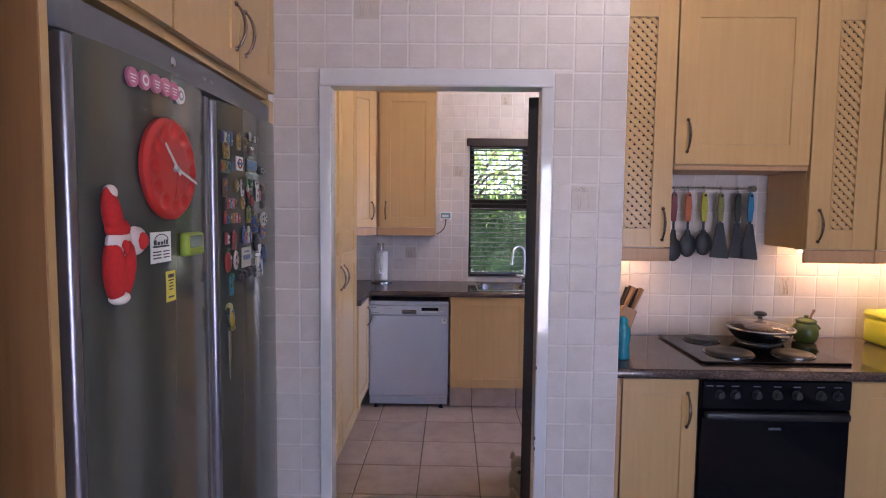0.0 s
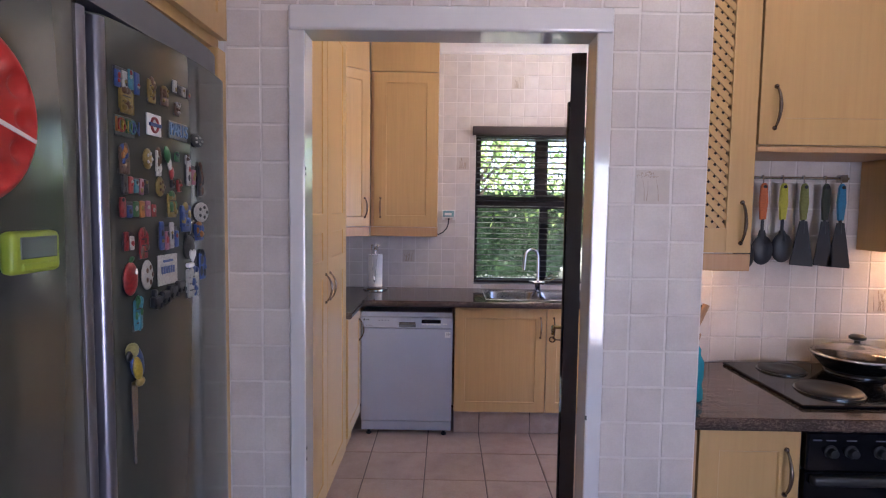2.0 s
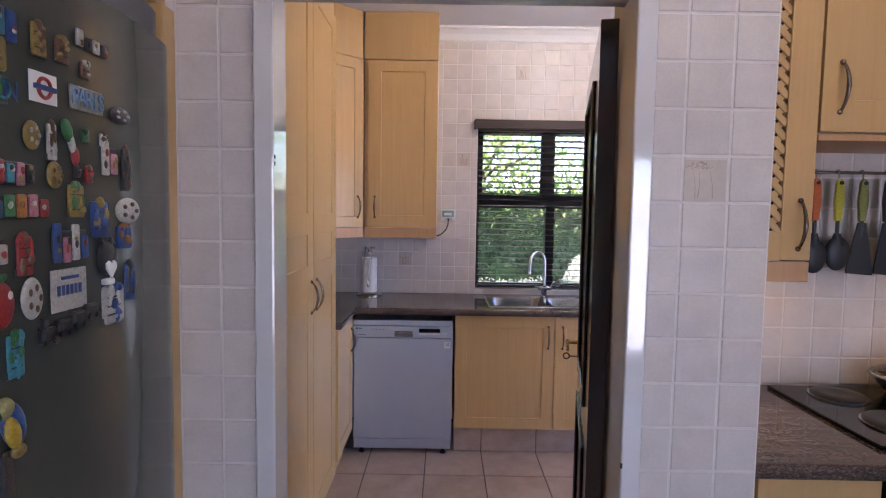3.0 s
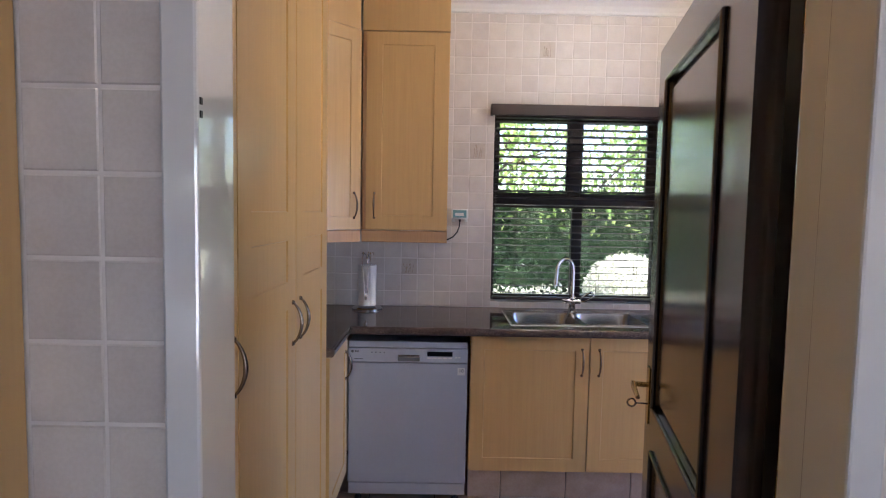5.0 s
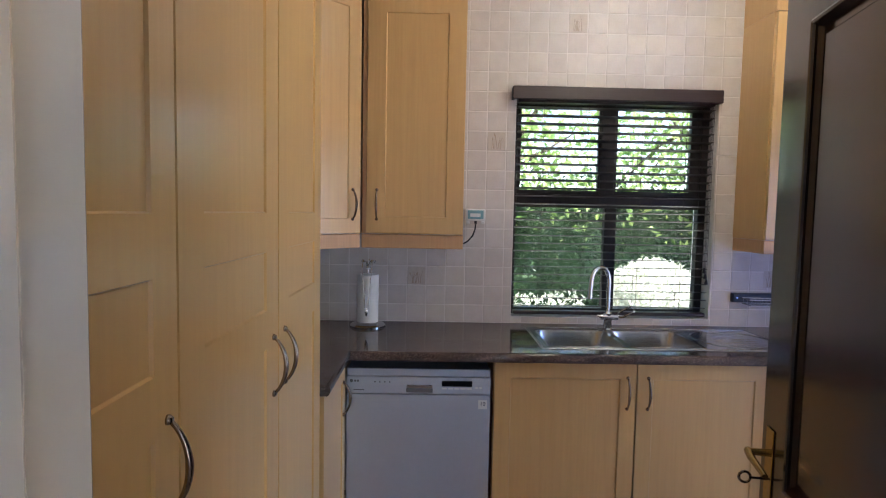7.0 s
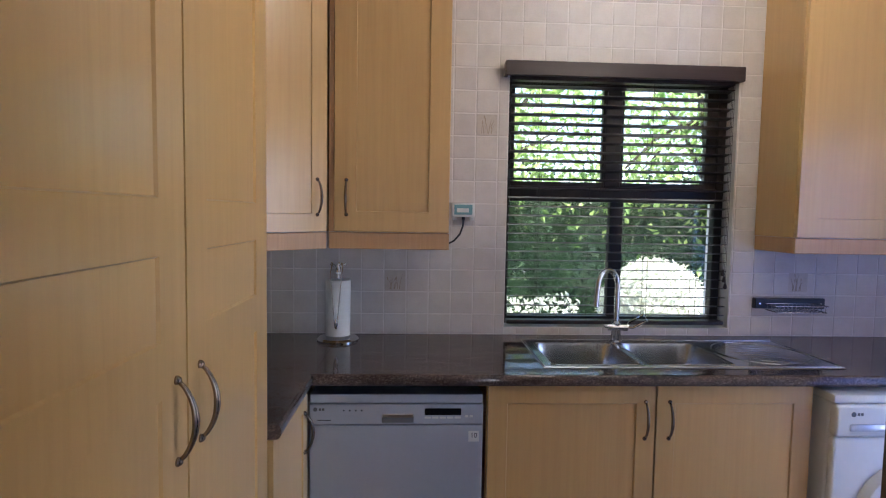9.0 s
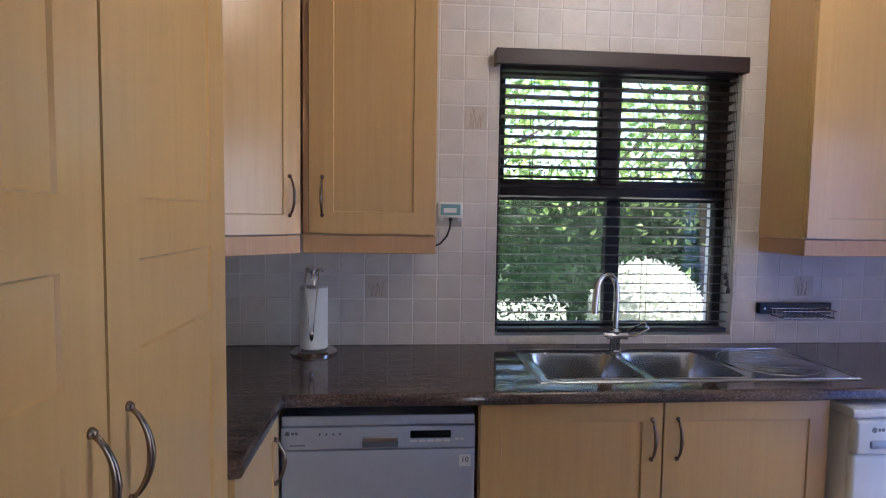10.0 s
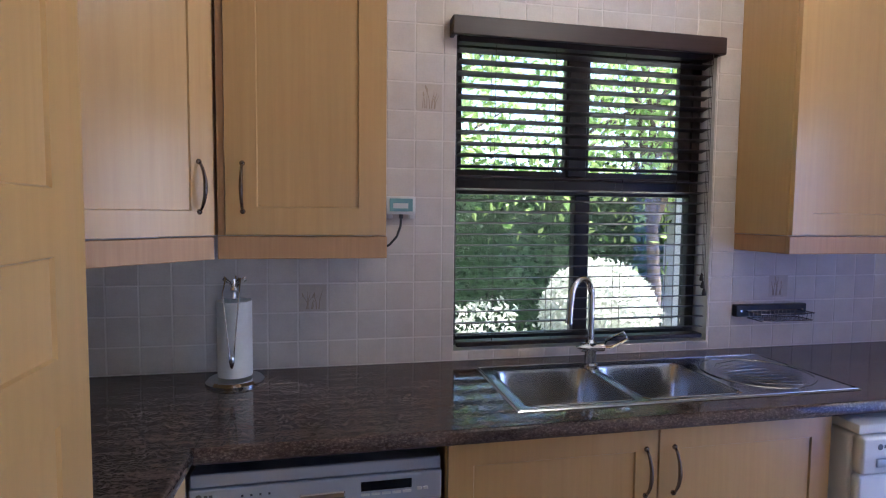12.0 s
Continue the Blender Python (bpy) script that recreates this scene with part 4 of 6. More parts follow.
def refrigerator():
    ob = thing("refrigerator", (-0.95, 1.42, 0), "grey steel side-by-side refrigerator covered with magnets", "refrigerator")
    part("casing", box(-1.29, FX - 0.078, 0.885, 1.975, 0.03, 1.80), FRIDGE_CAP, ob)
    for name, y0, y1, trims in (("freezer_door", 0.884, 1.412, (0.898, 1.398)), ("fridge_door", 1.432, 1.978, (1.447,))):
        xf, sag = (-0.597, 0.033) if y0 < 1 else (-0.602, 0.028)
        d = part(name, prism(bow_outline(y0, y1, xf, 0.10, sag, 0.022 if y0 > 1 else 0.05, 0.07 if y1 > 1.9 else 0.022, 26), 0.09, 1.803), FRIDGE, ob, smooth=True)
        for y in trims:
            bm = prism(bow_outline(y - 0.013, y + 0.013, FX + 0.012, 0.04, 0.0, 0.012, 0.012, 8), 0.10, 1.797)
            part("edge_trim", bm, FRIDGE_TRIM, d, "polished aluminium grip trim", smooth=True)
    # black strip deep between the doors, standing in for the groove's shade
    part("door_gap", box(FX - 0.07, FX - 0.045, 1.413, 1.431, 0.09, 1.80), BLACK, ob)
    part("top_cap", prism(bow_outline(0.872, 1.981, FX + 0.014, 0.5, 0.022, 0.05, 0.09, 40), 1.809, 1.868, 0.003), FRIDGE_CAP, ob, smooth=True)
    part("kick_grille", box(FX - 0.06, FX - 0.04, 0.89, 1.97, 0.0, 0.085), BLACK, ob)
    turn = pose(FX + 0.0125, 1.225, 1.838, 0, 90, 0)
    part("badge", lathe([(0.011, 0), (0.011, 0.003), (0.007, 0.004), (0, 0.004)], (0, 0, 0), 20, turn), CHROME, ob, "round chrome badge", True)
    c = part("control_strip", blob((FX + 0.009, 1.40, 1.838), (0.004, 0.052, 0.014)), LCD, ob, "oval control strip with small display", True)
    for y in (1.38, 1.42):
        part("control_button", blob((FX + 0.0125, y, 1.838), (0.0025, 0.012, 0.006)), FRIDGE_TRIM, c, smooth=True)


refrigerator()


def surround():
    p = thing("end_panel", (-0.95, 0.86, 0), "tall beech end panel beside the refrigerator", "panel", "refrigerator end panels")
    # board coloured dark for the shade it stands in; its edging stays plain beech
    part("board", box(-1.31, -0.632, 0.846, 0.866, 0, 2.44, 0.001), BEECH_SHADED, p)
    part("edging", box(-0.6318, -0.6305, 0.847, 0.865, 0, 2.44), BEECH, p)
    p = thing("end_panel", (-0.95, 2.01, 0), "narrow beech end panel between refrigerator and tiled wall", "panel", "refrigerator end panels")
    part("board", box(-1.31, -0.6605, 1.984, 2.034, 0, 1.905, 0.001), BEECH, p)
    part("edging", box(-0.660, -0.658, 1.9845, 2.0335, 0, 1.905, 0.0006), BEECH, p)
    for y0, y1, hy in ((0.868, 1.298, 1.26), (1.300, 1.70, 1.672), (1.702, 2.032, 1.745)):
        ob = thing("overhead_cabinet", (-0.95, (y0 + y1) / 2, 1.91), "beech cabinet with bow handle above the refrigerator", "cabinet", "cabinets above the refrigerator")
        part("body", box(-1.31, -0.676, y0, y1, 1.91, 2.44), BEECH, ob)
        w = y1 - y0 - 0.004
        door_on(ob, Matrix.Translation((-0.652, y0 + 0.002, 1.932)) @ FACE_X, w, 0.505, [(0.055, w - 0.055, 0.055, 0.45)], (hy - y0, 0.128))


surround()


# ---- things on the refrigerator ----
def disc(y, z, r, t, x, n=32, m=None):
    bm = lathe([(r, 0), (r, t * 0.7), (r * 0.96, t), (0, t)], (0, 0, 0), n, pose(0, 0, 0, 0, 90))
    bm.transform(Matrix.Translation((x, y, z)))
    return bm


def wall_clock():
    y, z, r = 1.148, 1.599, 0.105
    FX = surf(y)
    ob = thing("clock", (FX, y, z), "round red plastic clock with white hands, on the refrigerator", "clock")
    bm = bmesh.new()
    rings = []
    for q in (0.0, 0.1, 0.2, 0.3, 0.4, 0.48, 0.54, 0.58, 0.62, 0.66, 0.70, 0.74, 0.78, 0.82, 0.86, 0.90, 0.94, 0.975, 1.0):
        ring = []
        for k in range(120 if q else 1):
            a = 2 * math.pi * k / 120
            h = 0.0165 - 0.0015 * q - 0.007 * max(0.0, (q - 0.9) / 0.1) ** 2
            near = (round(a / (math.pi / 6)) * math.pi / 6) - a
            gap = math.hypot(q * math.cos(near) - 0.735, q * math.sin(near)) / 0.155
            if gap < 1:
                h -= 0.0065 * min(1.0, (1 - gap) * 2.2)
            ring.append(bm.verts.new((FX + 0.001 + h, y + r * q * math.sin(a), z + r * q * math.cos(a))))
        rings.append(ring)
    rings.append([bm.verts.new((FX + 0.0005, v.co.y, v.co.z)) for v in rings[-1]])
    for ra, rb in zip(rings, rings[1:]):
        for k in range(120):
            n = (k + 1) % 120
            bm.faces.new((ra[0], rb[k], rb[n]) if len(ra) == 1 else (ra[k], rb[k], rb[n], ra[n]))
    part("face", bm, RED_PLASTIC, ob, "red dial with twelve round hollows", smooth=True)

    def hand(dy, dz, w, name, mat):
        a = math.degrees(math.atan2(dy, dz))
        L = math.hypot(dy, dz)
        bm = prism([(-w, -0.015), (w, -0.015), (w * 0.8, L), (-w * 0.8, L)], 0, 0.0015)
        bm.transform(Matrix.Translation((FX + 0.0235, y, z)) @ pose(0, 0, 0, -a, 0, 0) @ pose(0, 0, 0, 90, 0, 90))
        part(name, bm, mat, ob)
    hand(-0.048, 0.048, 0.0035, "hour_hand", WHITE_PLASTIC)
    hand(0.083, -0.026, 0.003, "minute_hand", WHITE_PLASTIC)
    hand(-0.012, -0.06, 0.001, "second_hand", RED_PLASTIC)
    part("hub", disc(y, z, 0.006, 0.009, FX + 0.0165, 16), SILVER, ob)


wall_clock()


def plush():
    """Felt doll with its arm raised, hung on the door; one mesh."""
    x = surf(0.985) + 0.014
    bm = blob((x, 0.974, 1.455), (0.016, 0.034, 0.03))
    for f in bm.faces:
        f.material_index = 1

    def add(at, radii, idx, tilt=0):
        o = blob(at, radii, pose(0, 0, 0, tilt), 14)
        for f in o.faces:
            f.material_index = idx
        merge(bm, o)
    add((x, 0.958, 1.501), (0.015, 0.020, 0.055), 0, 16)
    add((x, 0.952, 1.544), (0.012, 0.013, 0.014), 1)
    add((x, 0.958, 1.406), (0.018, 0.022, 0.062), 0, 4)
    add((x, 0.988, 1.408), (0.018, 0.022, 0.058), 0, -10)
    add((x, 0.97, 1.356), (0.016, 0.022, 0.013), 1)
    add((x, 0.971, 1.48), (0.016, 0.030, 0.020), 0)
    add((x, 1.022, 1.456), (0.018, 0.031, 0.027), 1, 20)
    add((x + 0.012, 1.025, 1.456), (0.010, 0.018, 0.017), 0, 20)
    add((x + 0.014, 0.968, 1.452), (0.006, 0.0085, 0.0095), 0)
    add((x + 0.014, 0.978, 1.45), (0.006, 0.0085, 0.0095), 0)
    add((x + 0.014, 0.974, 1.442), (0.005, 0.009, 0.009), 0)
    ob = part("doll", bm, [FABRIC_RED, FABRIC_WHITE], None, "", True)
    tagged(ob, "red and white felt doll hung on the refrigerator door", "doll")


plush()


def flat_card(y0, y1, z0, z1, t, mat, label, category, bars, ink=INK, name="card"):
    FX = surf((y0 + y1) / 2) - 0.0005
    ob = thing(name, (FX, (y0 + y1) / 2, z0), label, category)
    b = part("sheet", box(FX + 0.0005, FX + 0.0005 + t, y0, y1, z0, z1), mat, ob)
    for a0, a1, c0, c1 in bars:
        part("print_bar", box(FX + t, FX + t + 0.0009, y0 + a0 * (y1 - y0), y0 + a1 * (y1 - y0), z0 + c0 * (z1 - z0), z0 + c1 * (z1 - z0)), ink, b)
    return ob


card = flat_card(1.078, 1.157, 1.406, 1.469, 0.0012, PAPER, "white printed card magnet with a dark emblem", "card",
                 [(0.1, 0.9, 0.50, 0.56), (0.14, 0.28, 0.58, 0.74), (0.32, 0.44, 0.58, 0.69), (0.48, 0.6, 0.58, 0.69), (0.64, 0.7, 0.58, 0.74), (0.74, 0.84, 0.58, 0.74)] +
                 [(0.1, 0.5, 0.34 - 0.1 * k, 0.38 - 0.1 * k) for k in range(3)] + [(0.6, 0.92, 0.34 - 0.1 * k, 0.38 - 0.1 * k) for k in range(3)])
arch = tube([(surf(1.118) + 0.0018, 1.118 + 0.026 * math.cos(a), 1.452 + 0.012 * math.sin(a)) for a in [math.pi * i / 10 for i in range(11)]], 0.0009, 5)
part("print_arch", arch, INK, card)
flat_card(1.134, 1.172, 1.320, 1.385, 0.0012, YELLOW_PAPER, "small yellow printed leaflet magnet", "card",
          [(0.2, 0.8, 0.78, 0.9), (0.2, 0.8, 0.68, 0.72), (0.3, 0.7, 0.58, 0.62), (0.25, 0.75, 0.48, 0.52), (0.3, 0.7, 0.38, 0.42), (0.2, 0.8, 0.12, 0.18)])


def kitchen_timer():
    FX = surf(1.237)
    ob = thing("kitchen_timer", (FX, 1.237, 1.41), "lime green digital kitchen timer on the refrigerator", "timer")
    part("case", box(FX + 0.001, FX + 0.022, 1.196, 1.278, 1.411, 1.464, 0.008, None, 3), LIME, ob, smooth=True)
    part("display", box(FX + 0.0215, FX + 0.0235, 1.206, 1.268, 1.430, 1.457, 0.001), LCD, ob, "grey display")
    part("stand", box(FX + 0.0215, FX + 0.025, 1.206, 1.268, 1.415, 1.425, 0.002), LIME, ob)


kitchen_timer()
for k, (y, z) in enumerate(((1.034, 1.765), (1.070, 1.767), (1.108, 1.769), (1.144, 1.770), (1.177, 1.769), (1.206, 1.766))):
    bx = surf(y)
    ob = thing("badge_magnet", (bx, y, z), "round white badge magnet" if k == 5 else "round pink printed badge magnet", "magnet", "badge magnets on the refrigerator")
    d = part("button", disc(y, z - 0.004, 0.0185, 0.006, bx + 0.001, 24), WHITE_PLASTIC if k == 5 else PINK, ob, smooth=True)
    if k in (1, 5):
        part("print_ring", disc(y, z - 0.004, 0.011, 0.0008, bx + 0.0068, 20), PAPER if k == 1 else FRIDGE_TRIM, d)
        part("print_dot", disc(y, z - 0.004, 0.006, 0.0008, bx + 0.0074, 16), PINK if k == 1 else WHITE_PLASTIC, d)
    else:
        for j in range(3):
            part("print_bar", box(bx + 0.0066, bx + 0.0075, y - 0.010 + 0.002 * j, y + 0.010 - 0.002 * j, z - 0.001 - 0.006 * j, z + 0.0015 - 0.006 * j), PAPER, d)


# souvenir magnets: y0, y1, z0, z1, form, colours
GOLD, DK, RD, BL, GN, WH, OR, PK = (0.34, 0.24, 0.05), (0.03, 0.03, 0.035), (0.42, 0.03, 0.03), (0.03, 0.09, 0.33), (0.04, 0.20, 0.06), (0.62, 0.60, 0.56), (0.55, 0.20, 0.03), (0.5, 0.2, 0.28)
BR = (0.16, 0.08, 0.04)
TQ = (0.05, 0.30, 0.40)
SOUVENIRS = [
    ("figures", (1.462, 1.537, 1.69, 1.737), (BL, WH, TQ), "clear plastic figures"), ("crest", (1.476, 1.521, 1.653, 1.7), (GOLD, BR), "gilt crest"),
    ("plaque", (1.549, 1.578, 1.684, 1.732), (GOLD, BR), "gilt tower relief"), ("plaque", (1.587, 1.617, 1.686, 1.724), (BR, GOLD), "bronze relief"),
    ("figures", (1.623, 1.696, 1.714, 1.742), (WH, DK), "silver lettered outline"), ("crest", (1.634, 1.655, 1.675, 1.702), (BR, WH), "tiny bear"),
    ("letters", (1.464, 1.529, 1.614, 1.648), (OR, "LONDON"), "lettered city"), ("roundel", (1.546, 1.594, 1.626, 1.665), (RD, BL), "white red-ringed roundel"),
    ("letters", (1.612, 1.685, 1.628, 1.662), (BL, "PARIS"), "lettered city"), ("ring", (1.698, 1.754, 1.623, 1.65), (DK, WH), "silver bicycle"),
    ("plaque", (1.473, 1.507, 1.551, 1.603), (BR, OR, BL), "painted doorway relief"), ("shield", (1.533, 1.562, 1.563, 1.601), (GOLD, WH), "gilt shield"),
    ("bar", (1.57, 1.588, 1.553, 1.607), (WH, BR), "bronze leaning tower"), ("boot", (1.592, 1.632, 1.55, 1.611), (GN, WH, RD), "green white red boot"),
    ("crest", (1.633, 1.65, 1.585, 1.605), (GN, DK), "small green frog"), ("figures", (1.672, 1.715, 1.538, 1.594), (WH, PK, TQ), "painted street scene"),
    ("crest", (1.673, 1.691, 1.58, 1.605), (WH, BR), "small white bear"), ("bar", (1.728, 1.751, 1.519, 1.594), (DK, BR), "dark figurine"),
    ("figures", (1.473, 1.555, 1.515, 1.554), (DK, RD, TQ, PK), "colourful row of figures"), ("ring", (1.567, 1.596, 1.515, 1.552), (GOLD, BR), "gilt round medallion"),
    ("plaque", (1.601, 1.638, 1.476, 1.528), (GOLD, GN), "gilt building relief"), ("crest", (1.617, 1.63, 1.533, 1.55), (DK, BR), "tiny dark animal"),
    ("crest", (1.638, 1.655, 1.526, 1.553), (RD, BR), "tiny red bus"),
    ("plaque", (1.647, 1.692, 1.446, 1.507), (BL, GOLD), "purple and blue plaque"), ("figures", (1.462, 1.578, 1.474, 1.512), (RD, BL, GN, OR, PK), "colourful train of letters"),
    ("ring", (1.707, 1.777, 1.464, 1.507), (WH, DK), "pale round flower"), ("figures", (1.478, 1.51, 1.416, 1.46), (RD, WH), "red and white cottage"),
    ("bar", (1.517, 1.546, 1.403, 1.46), (RD, BR), "red gnome"), ("figures", (1.569, 1.643, 1.413, 1.47), (BL, PK, WH), "blue seaside scene"),
    ("crest", (1.707, 1.751, 1.425, 1.466), (BL, OR), "blue and yellow figure"), ("heart", (1.653, 1.709, 1.372, 1.44), (DK, RD), "dark cat with a heart"),
    ("bar", (1.727, 1.76, 1.34, 1.406), (BL, DK), "blue figure"), ("apple", (1.473, 1.515, 1.341, 1.408), (RD, GN), "red apple"),
    ("ring", (1.521, 1.558, 1.345, 1.4), (WH, BR), "ceramic wheel"), ("sign", (1.567, 1.639, 1.347, 1.405), (WH, BL), "white number plate sign"),
    ("train", (1.537, 1.657, 1.293, 1.353), (DK, BR), "black toy locomotive with wagons"), ("plaque", (1.668, 1.723, 1.309, 1.377), (WH, BL), "white and blue tile"),
    ("plaque", (1.499, 1.529, 1.277, 1.339), (TQ, GN), "turquoise palm beach plaque"),
]


def souvenir(form, rect, cols, what, seed):
    y0, y1, z0, z1 = rect
    cy, cz, w, h = (y0 + y1) / 2, (z0 + z1) / 2, y1 - y0, z1 - z0
    rnd = random.Random(seed)
    ob = thing("magnet", (surf(cy), cy, z0), f"{what} souvenir magnet on the refrigerator", "magnet", "souvenir magnets on the refrigerator")
    x = surf(cy) + 0.0005
    tone = [paint(c) for c in cols if not isinstance(c, str)]

    def relief(n, t):
        for k in range(n):
            a, b = rnd.uniform(0.18, 0.82), rnd.uniform(0.15, 0.85)
            part("relief", blob((x + t, y0 + a * w, z0 + b * h), (0.0035, w * rnd.uniform(0.08, 0.2), h * rnd.uniform(0.08, 0.2)), None, 8), tone[(k + 1) % len(tone)], ob, smooth=True)
    if form == "figures":
        n = max(2, min(7, round(w / 0.018)))
        part("base", box(x, x + 0.004, y0 + w * 0.03, y1 - w * 0.03, z0 + h * 0.08, z1 - h * 0.2, 0.0015), paint(DK), ob)
        for k in range(n):
            a = y0 + w * (k + 0.5) / n
            top = rnd.uniform(0.62, 1.0)
            part("figure", box(x + 0.002, x + 0.0065, a - w / n * 0.40, a + w / n * 0.40, z0 + h * rnd.uniform(0, 0.14), z0 + h * top, 0.0022, None, 2), tone[k % len(tone)], ob, smooth=True)
            for q in range(2):
                part("relief", blob((x + 0.0068, a + w / n * rnd.uniform(-0.15, 0.15), z0 + h * rnd.uniform(0.25, top - 0.1)), (0.0016, w / n * 0.2, h * rnd.uniform(0.06, 0.13)), None, 8), paint((WH, GOLD, DK, RD)[rnd.randrange(4)]), ob, smooth=True)
    elif form == "letters":
        part("base", box(x, x + 0.003, y0, y1, z0, z1, 0.001), paint((0.30, 0.30, 0.27) if cols[1] == "PARIS" else (0.10, 0.14, 0.12)), ob)
        n = len(cols[1])
        for k, ch in enumerate(cols[1]):
            bm = words(ch, h * 1.02, 0.0012)
            bm.transform(Matrix.Translation((x + 0.0042, y0 + w * (k + 0.5) / n, cz)) @ FACE_X @ pose(0, 0, 0) @ Matrix.Diagonal((0.85, 1, 1, 1)))
            hue = (OR, RD, (0.5, 0.4, 0.04), GN, TQ, BL)[k % 6] if cols[1] == "LONDON" else (0.20, 0.36, 0.60)
            part("letter", bm, paint(hue), ob)
    elif form == "roundel":
        part("base", box(x, x + 0.0025, y0, y1, z0, z1), PAPER, ob)
        ring = tube([(x + 0.003, cy + h * 0.3 * math.cos(a), cz + h * 0.32 * math.sin(a)) for a in [2 * math.pi * i / 24 for i in range(25)]], 0.0026, 6)
        part("ring", ring, tone[0], ob, smooth=True)
        part("bar", box(x + 0.002, x + 0.0062, y0 + 0.1 * w, y1 - 0.1 * w, cz - h * 0.08, cz + h * 0.08), tone[1], ob)
    elif form in ("ring", "apple", "heart", "shield"):
        if form == "apple":
            part("fruit", blob((x + 0.005, cy, cz - h * 0.06), (0.007, w / 2, h * 0.44), None, 16), tone[0], ob, smooth=True)
            part("stalk_leaf", blob((x + 0.006, cy + w * 0.08, z1 - h * 0.06), (0.003, w * 0.2, h * 0.07), pose(0, 0, 0, 25), 8), tone[1], ob, smooth=True)
            # the apple's highlight, put on as a small white blob
            part("shine_patch", blob((x + 0.0115, cy + w * 0.2, cz + h * 0.12), (0.001, w * 0.1, h * 0.08), None, 8), WHITE_PLASTIC, ob, smooth=True)
        elif form == "heart":
            part("body", blob((x + 0.004, cy, cz + h * 0.1), (0.006, w * 0.42, h * 0.38), None, 12), tone[0], ob, smooth=True)
            for s in (-1, 1):
                part("ear", lathe([(0.006, 0), (0, 0.012)], (x + 0.004, cy + s * w * 0.22, cz + h * 0.42), 8), tone[0], ob)
            part("heart", prism([(0, -0.016), (0.012, -0.002), (0.012, 0.006), (0.006, 0.010), (0, 0.005), (-0.006, 0.010), (-0.012, 0.006), (-0.012, -0.002)], 0, 0.003), PAPER, ob).data.transform(Matrix.Translation((x + 0.009, cy, cz - h * 0.1)) @ pose(0, 0, 0, 90, 0, 90))
            part("foot", box(x, x + 0.01, cy - w * 0.2, cy + w * 0.2, z0, z0 + h * 0.14, 0.002), PAPER, ob)
        else:
            r = min(w, h) / 2
            part("disc", blob((x + 0.003, cy, cz), (0.005, w / 2, h / 2), None, 18), tone[0], ob, smooth=True)
            for k in range(5):
                a = 2 * math.pi * k / 5
                part("relief", blob((x + 0.008, cy + w * 0.26 * math.cos(a), cz + h * 0.26 * math.sin(a)), (0.0015, w * 0.09, h * 0.09), None, 8), tone[1], ob, smooth=True)
    elif form == "train":
        for k in range(4):
            a = y0 + w * (k + 0.5) / 4
            zz = z0 + h * (0.3 + 0.1 * k)
            part("wagon", box(x, x + 0.012, a - w * 0.115, a + w * 0.115, zz, zz + h * 0.34, 0.003), tone[0], ob)
            for s in (-1, 1):
                part("wheel", disc(a + s * w * 0.07, zz + h * 0.04, h * 0.085, 0.004, x + 0.01, 12), BLACK, ob)
        part("chimney", box(x, x + 0.01, y0 + w * 0.06, y0 + w * 0.13, z0 + h * 0.64, z0 + h * 0.86, 0.002), tone[0], ob)
    elif form == "boot":
        part("leg", blob((x + 0.003, cy - w * 0.15, z1 - h * 0.25), (0.004, w * 0.26, h * 0.28), pose(0, 0, 0, 20), 10), tone[0], ob, smooth=True)
        part("shaft", blob((x + 0.003, cy + w * 0.05, cz - h * 0.02), (0.004, w * 0.15, h * 0.25), pose(0, 0, 0, 12), 10), tone[1], ob, smooth=True)
        part("foot", blob((x + 0.003, cy + w * 0.22, z0 + h * 0.2), (0.004, w * 0.2, h * 0.22), None, 10), tone[2], ob, smooth=True)
    elif form == "sign":
        b = part("plate", box(x, x + 0.003, y0, y1, z0, z1, 0.001), paint(WH), ob)
        for k in range(6):
            part("print_bar", box(x + 0.0025, x + 0.0038, y0 + w * (0.14 + 0.12 * k), y0 + w * (0.22 + 0.12 * k), cz - h * 0.12, cz + h * 0.12), tone[1], b)
        part("print_bar", box(x + 0.0025, x + 0.0038, y0 + w * 0.25, y1 - w * 0.25, cz + h * 0.25, cz + h * 0.33), tone[1], b)
    else:
        part("base", box(x, x + 0.005, y0 + w * 0.06, y1 - w * 0.06, z0, z1 - h * 0.12, min(w, h) * 0.1, None, 2), tone[0], ob, smooth=True)
        part("crown", blob((x + 0.003, cy, z1 - h * 0.16), (0.004, w * rnd.uniform(0.22, 0.36), h * 0.16), None, 10), tone[-1], ob, smooth=True)
        part("border", box(x, x + 0.0025, y0, y1, z0 - h * 0.02, z0 + h * 0.16, 0.001), paint(DK), ob)
        relief(8 if form == "plaque" else 6, 0.005)
        for q in range(3):
            part("relief_line", box(x + 0.0045, x + 0.0062, y0 + w * 0.18, y1 - w * rnd.uniform(0.18, 0.4), z0 + h * (0.2 + 0.2 * q), z0 + h * (0.235 + 0.2 * q)), paint(DK), ob)


for k, (form, rect, cols, what) in enumerate(SOUVENIRS):
    souvenir(form, rect, cols, what, 100 + k)


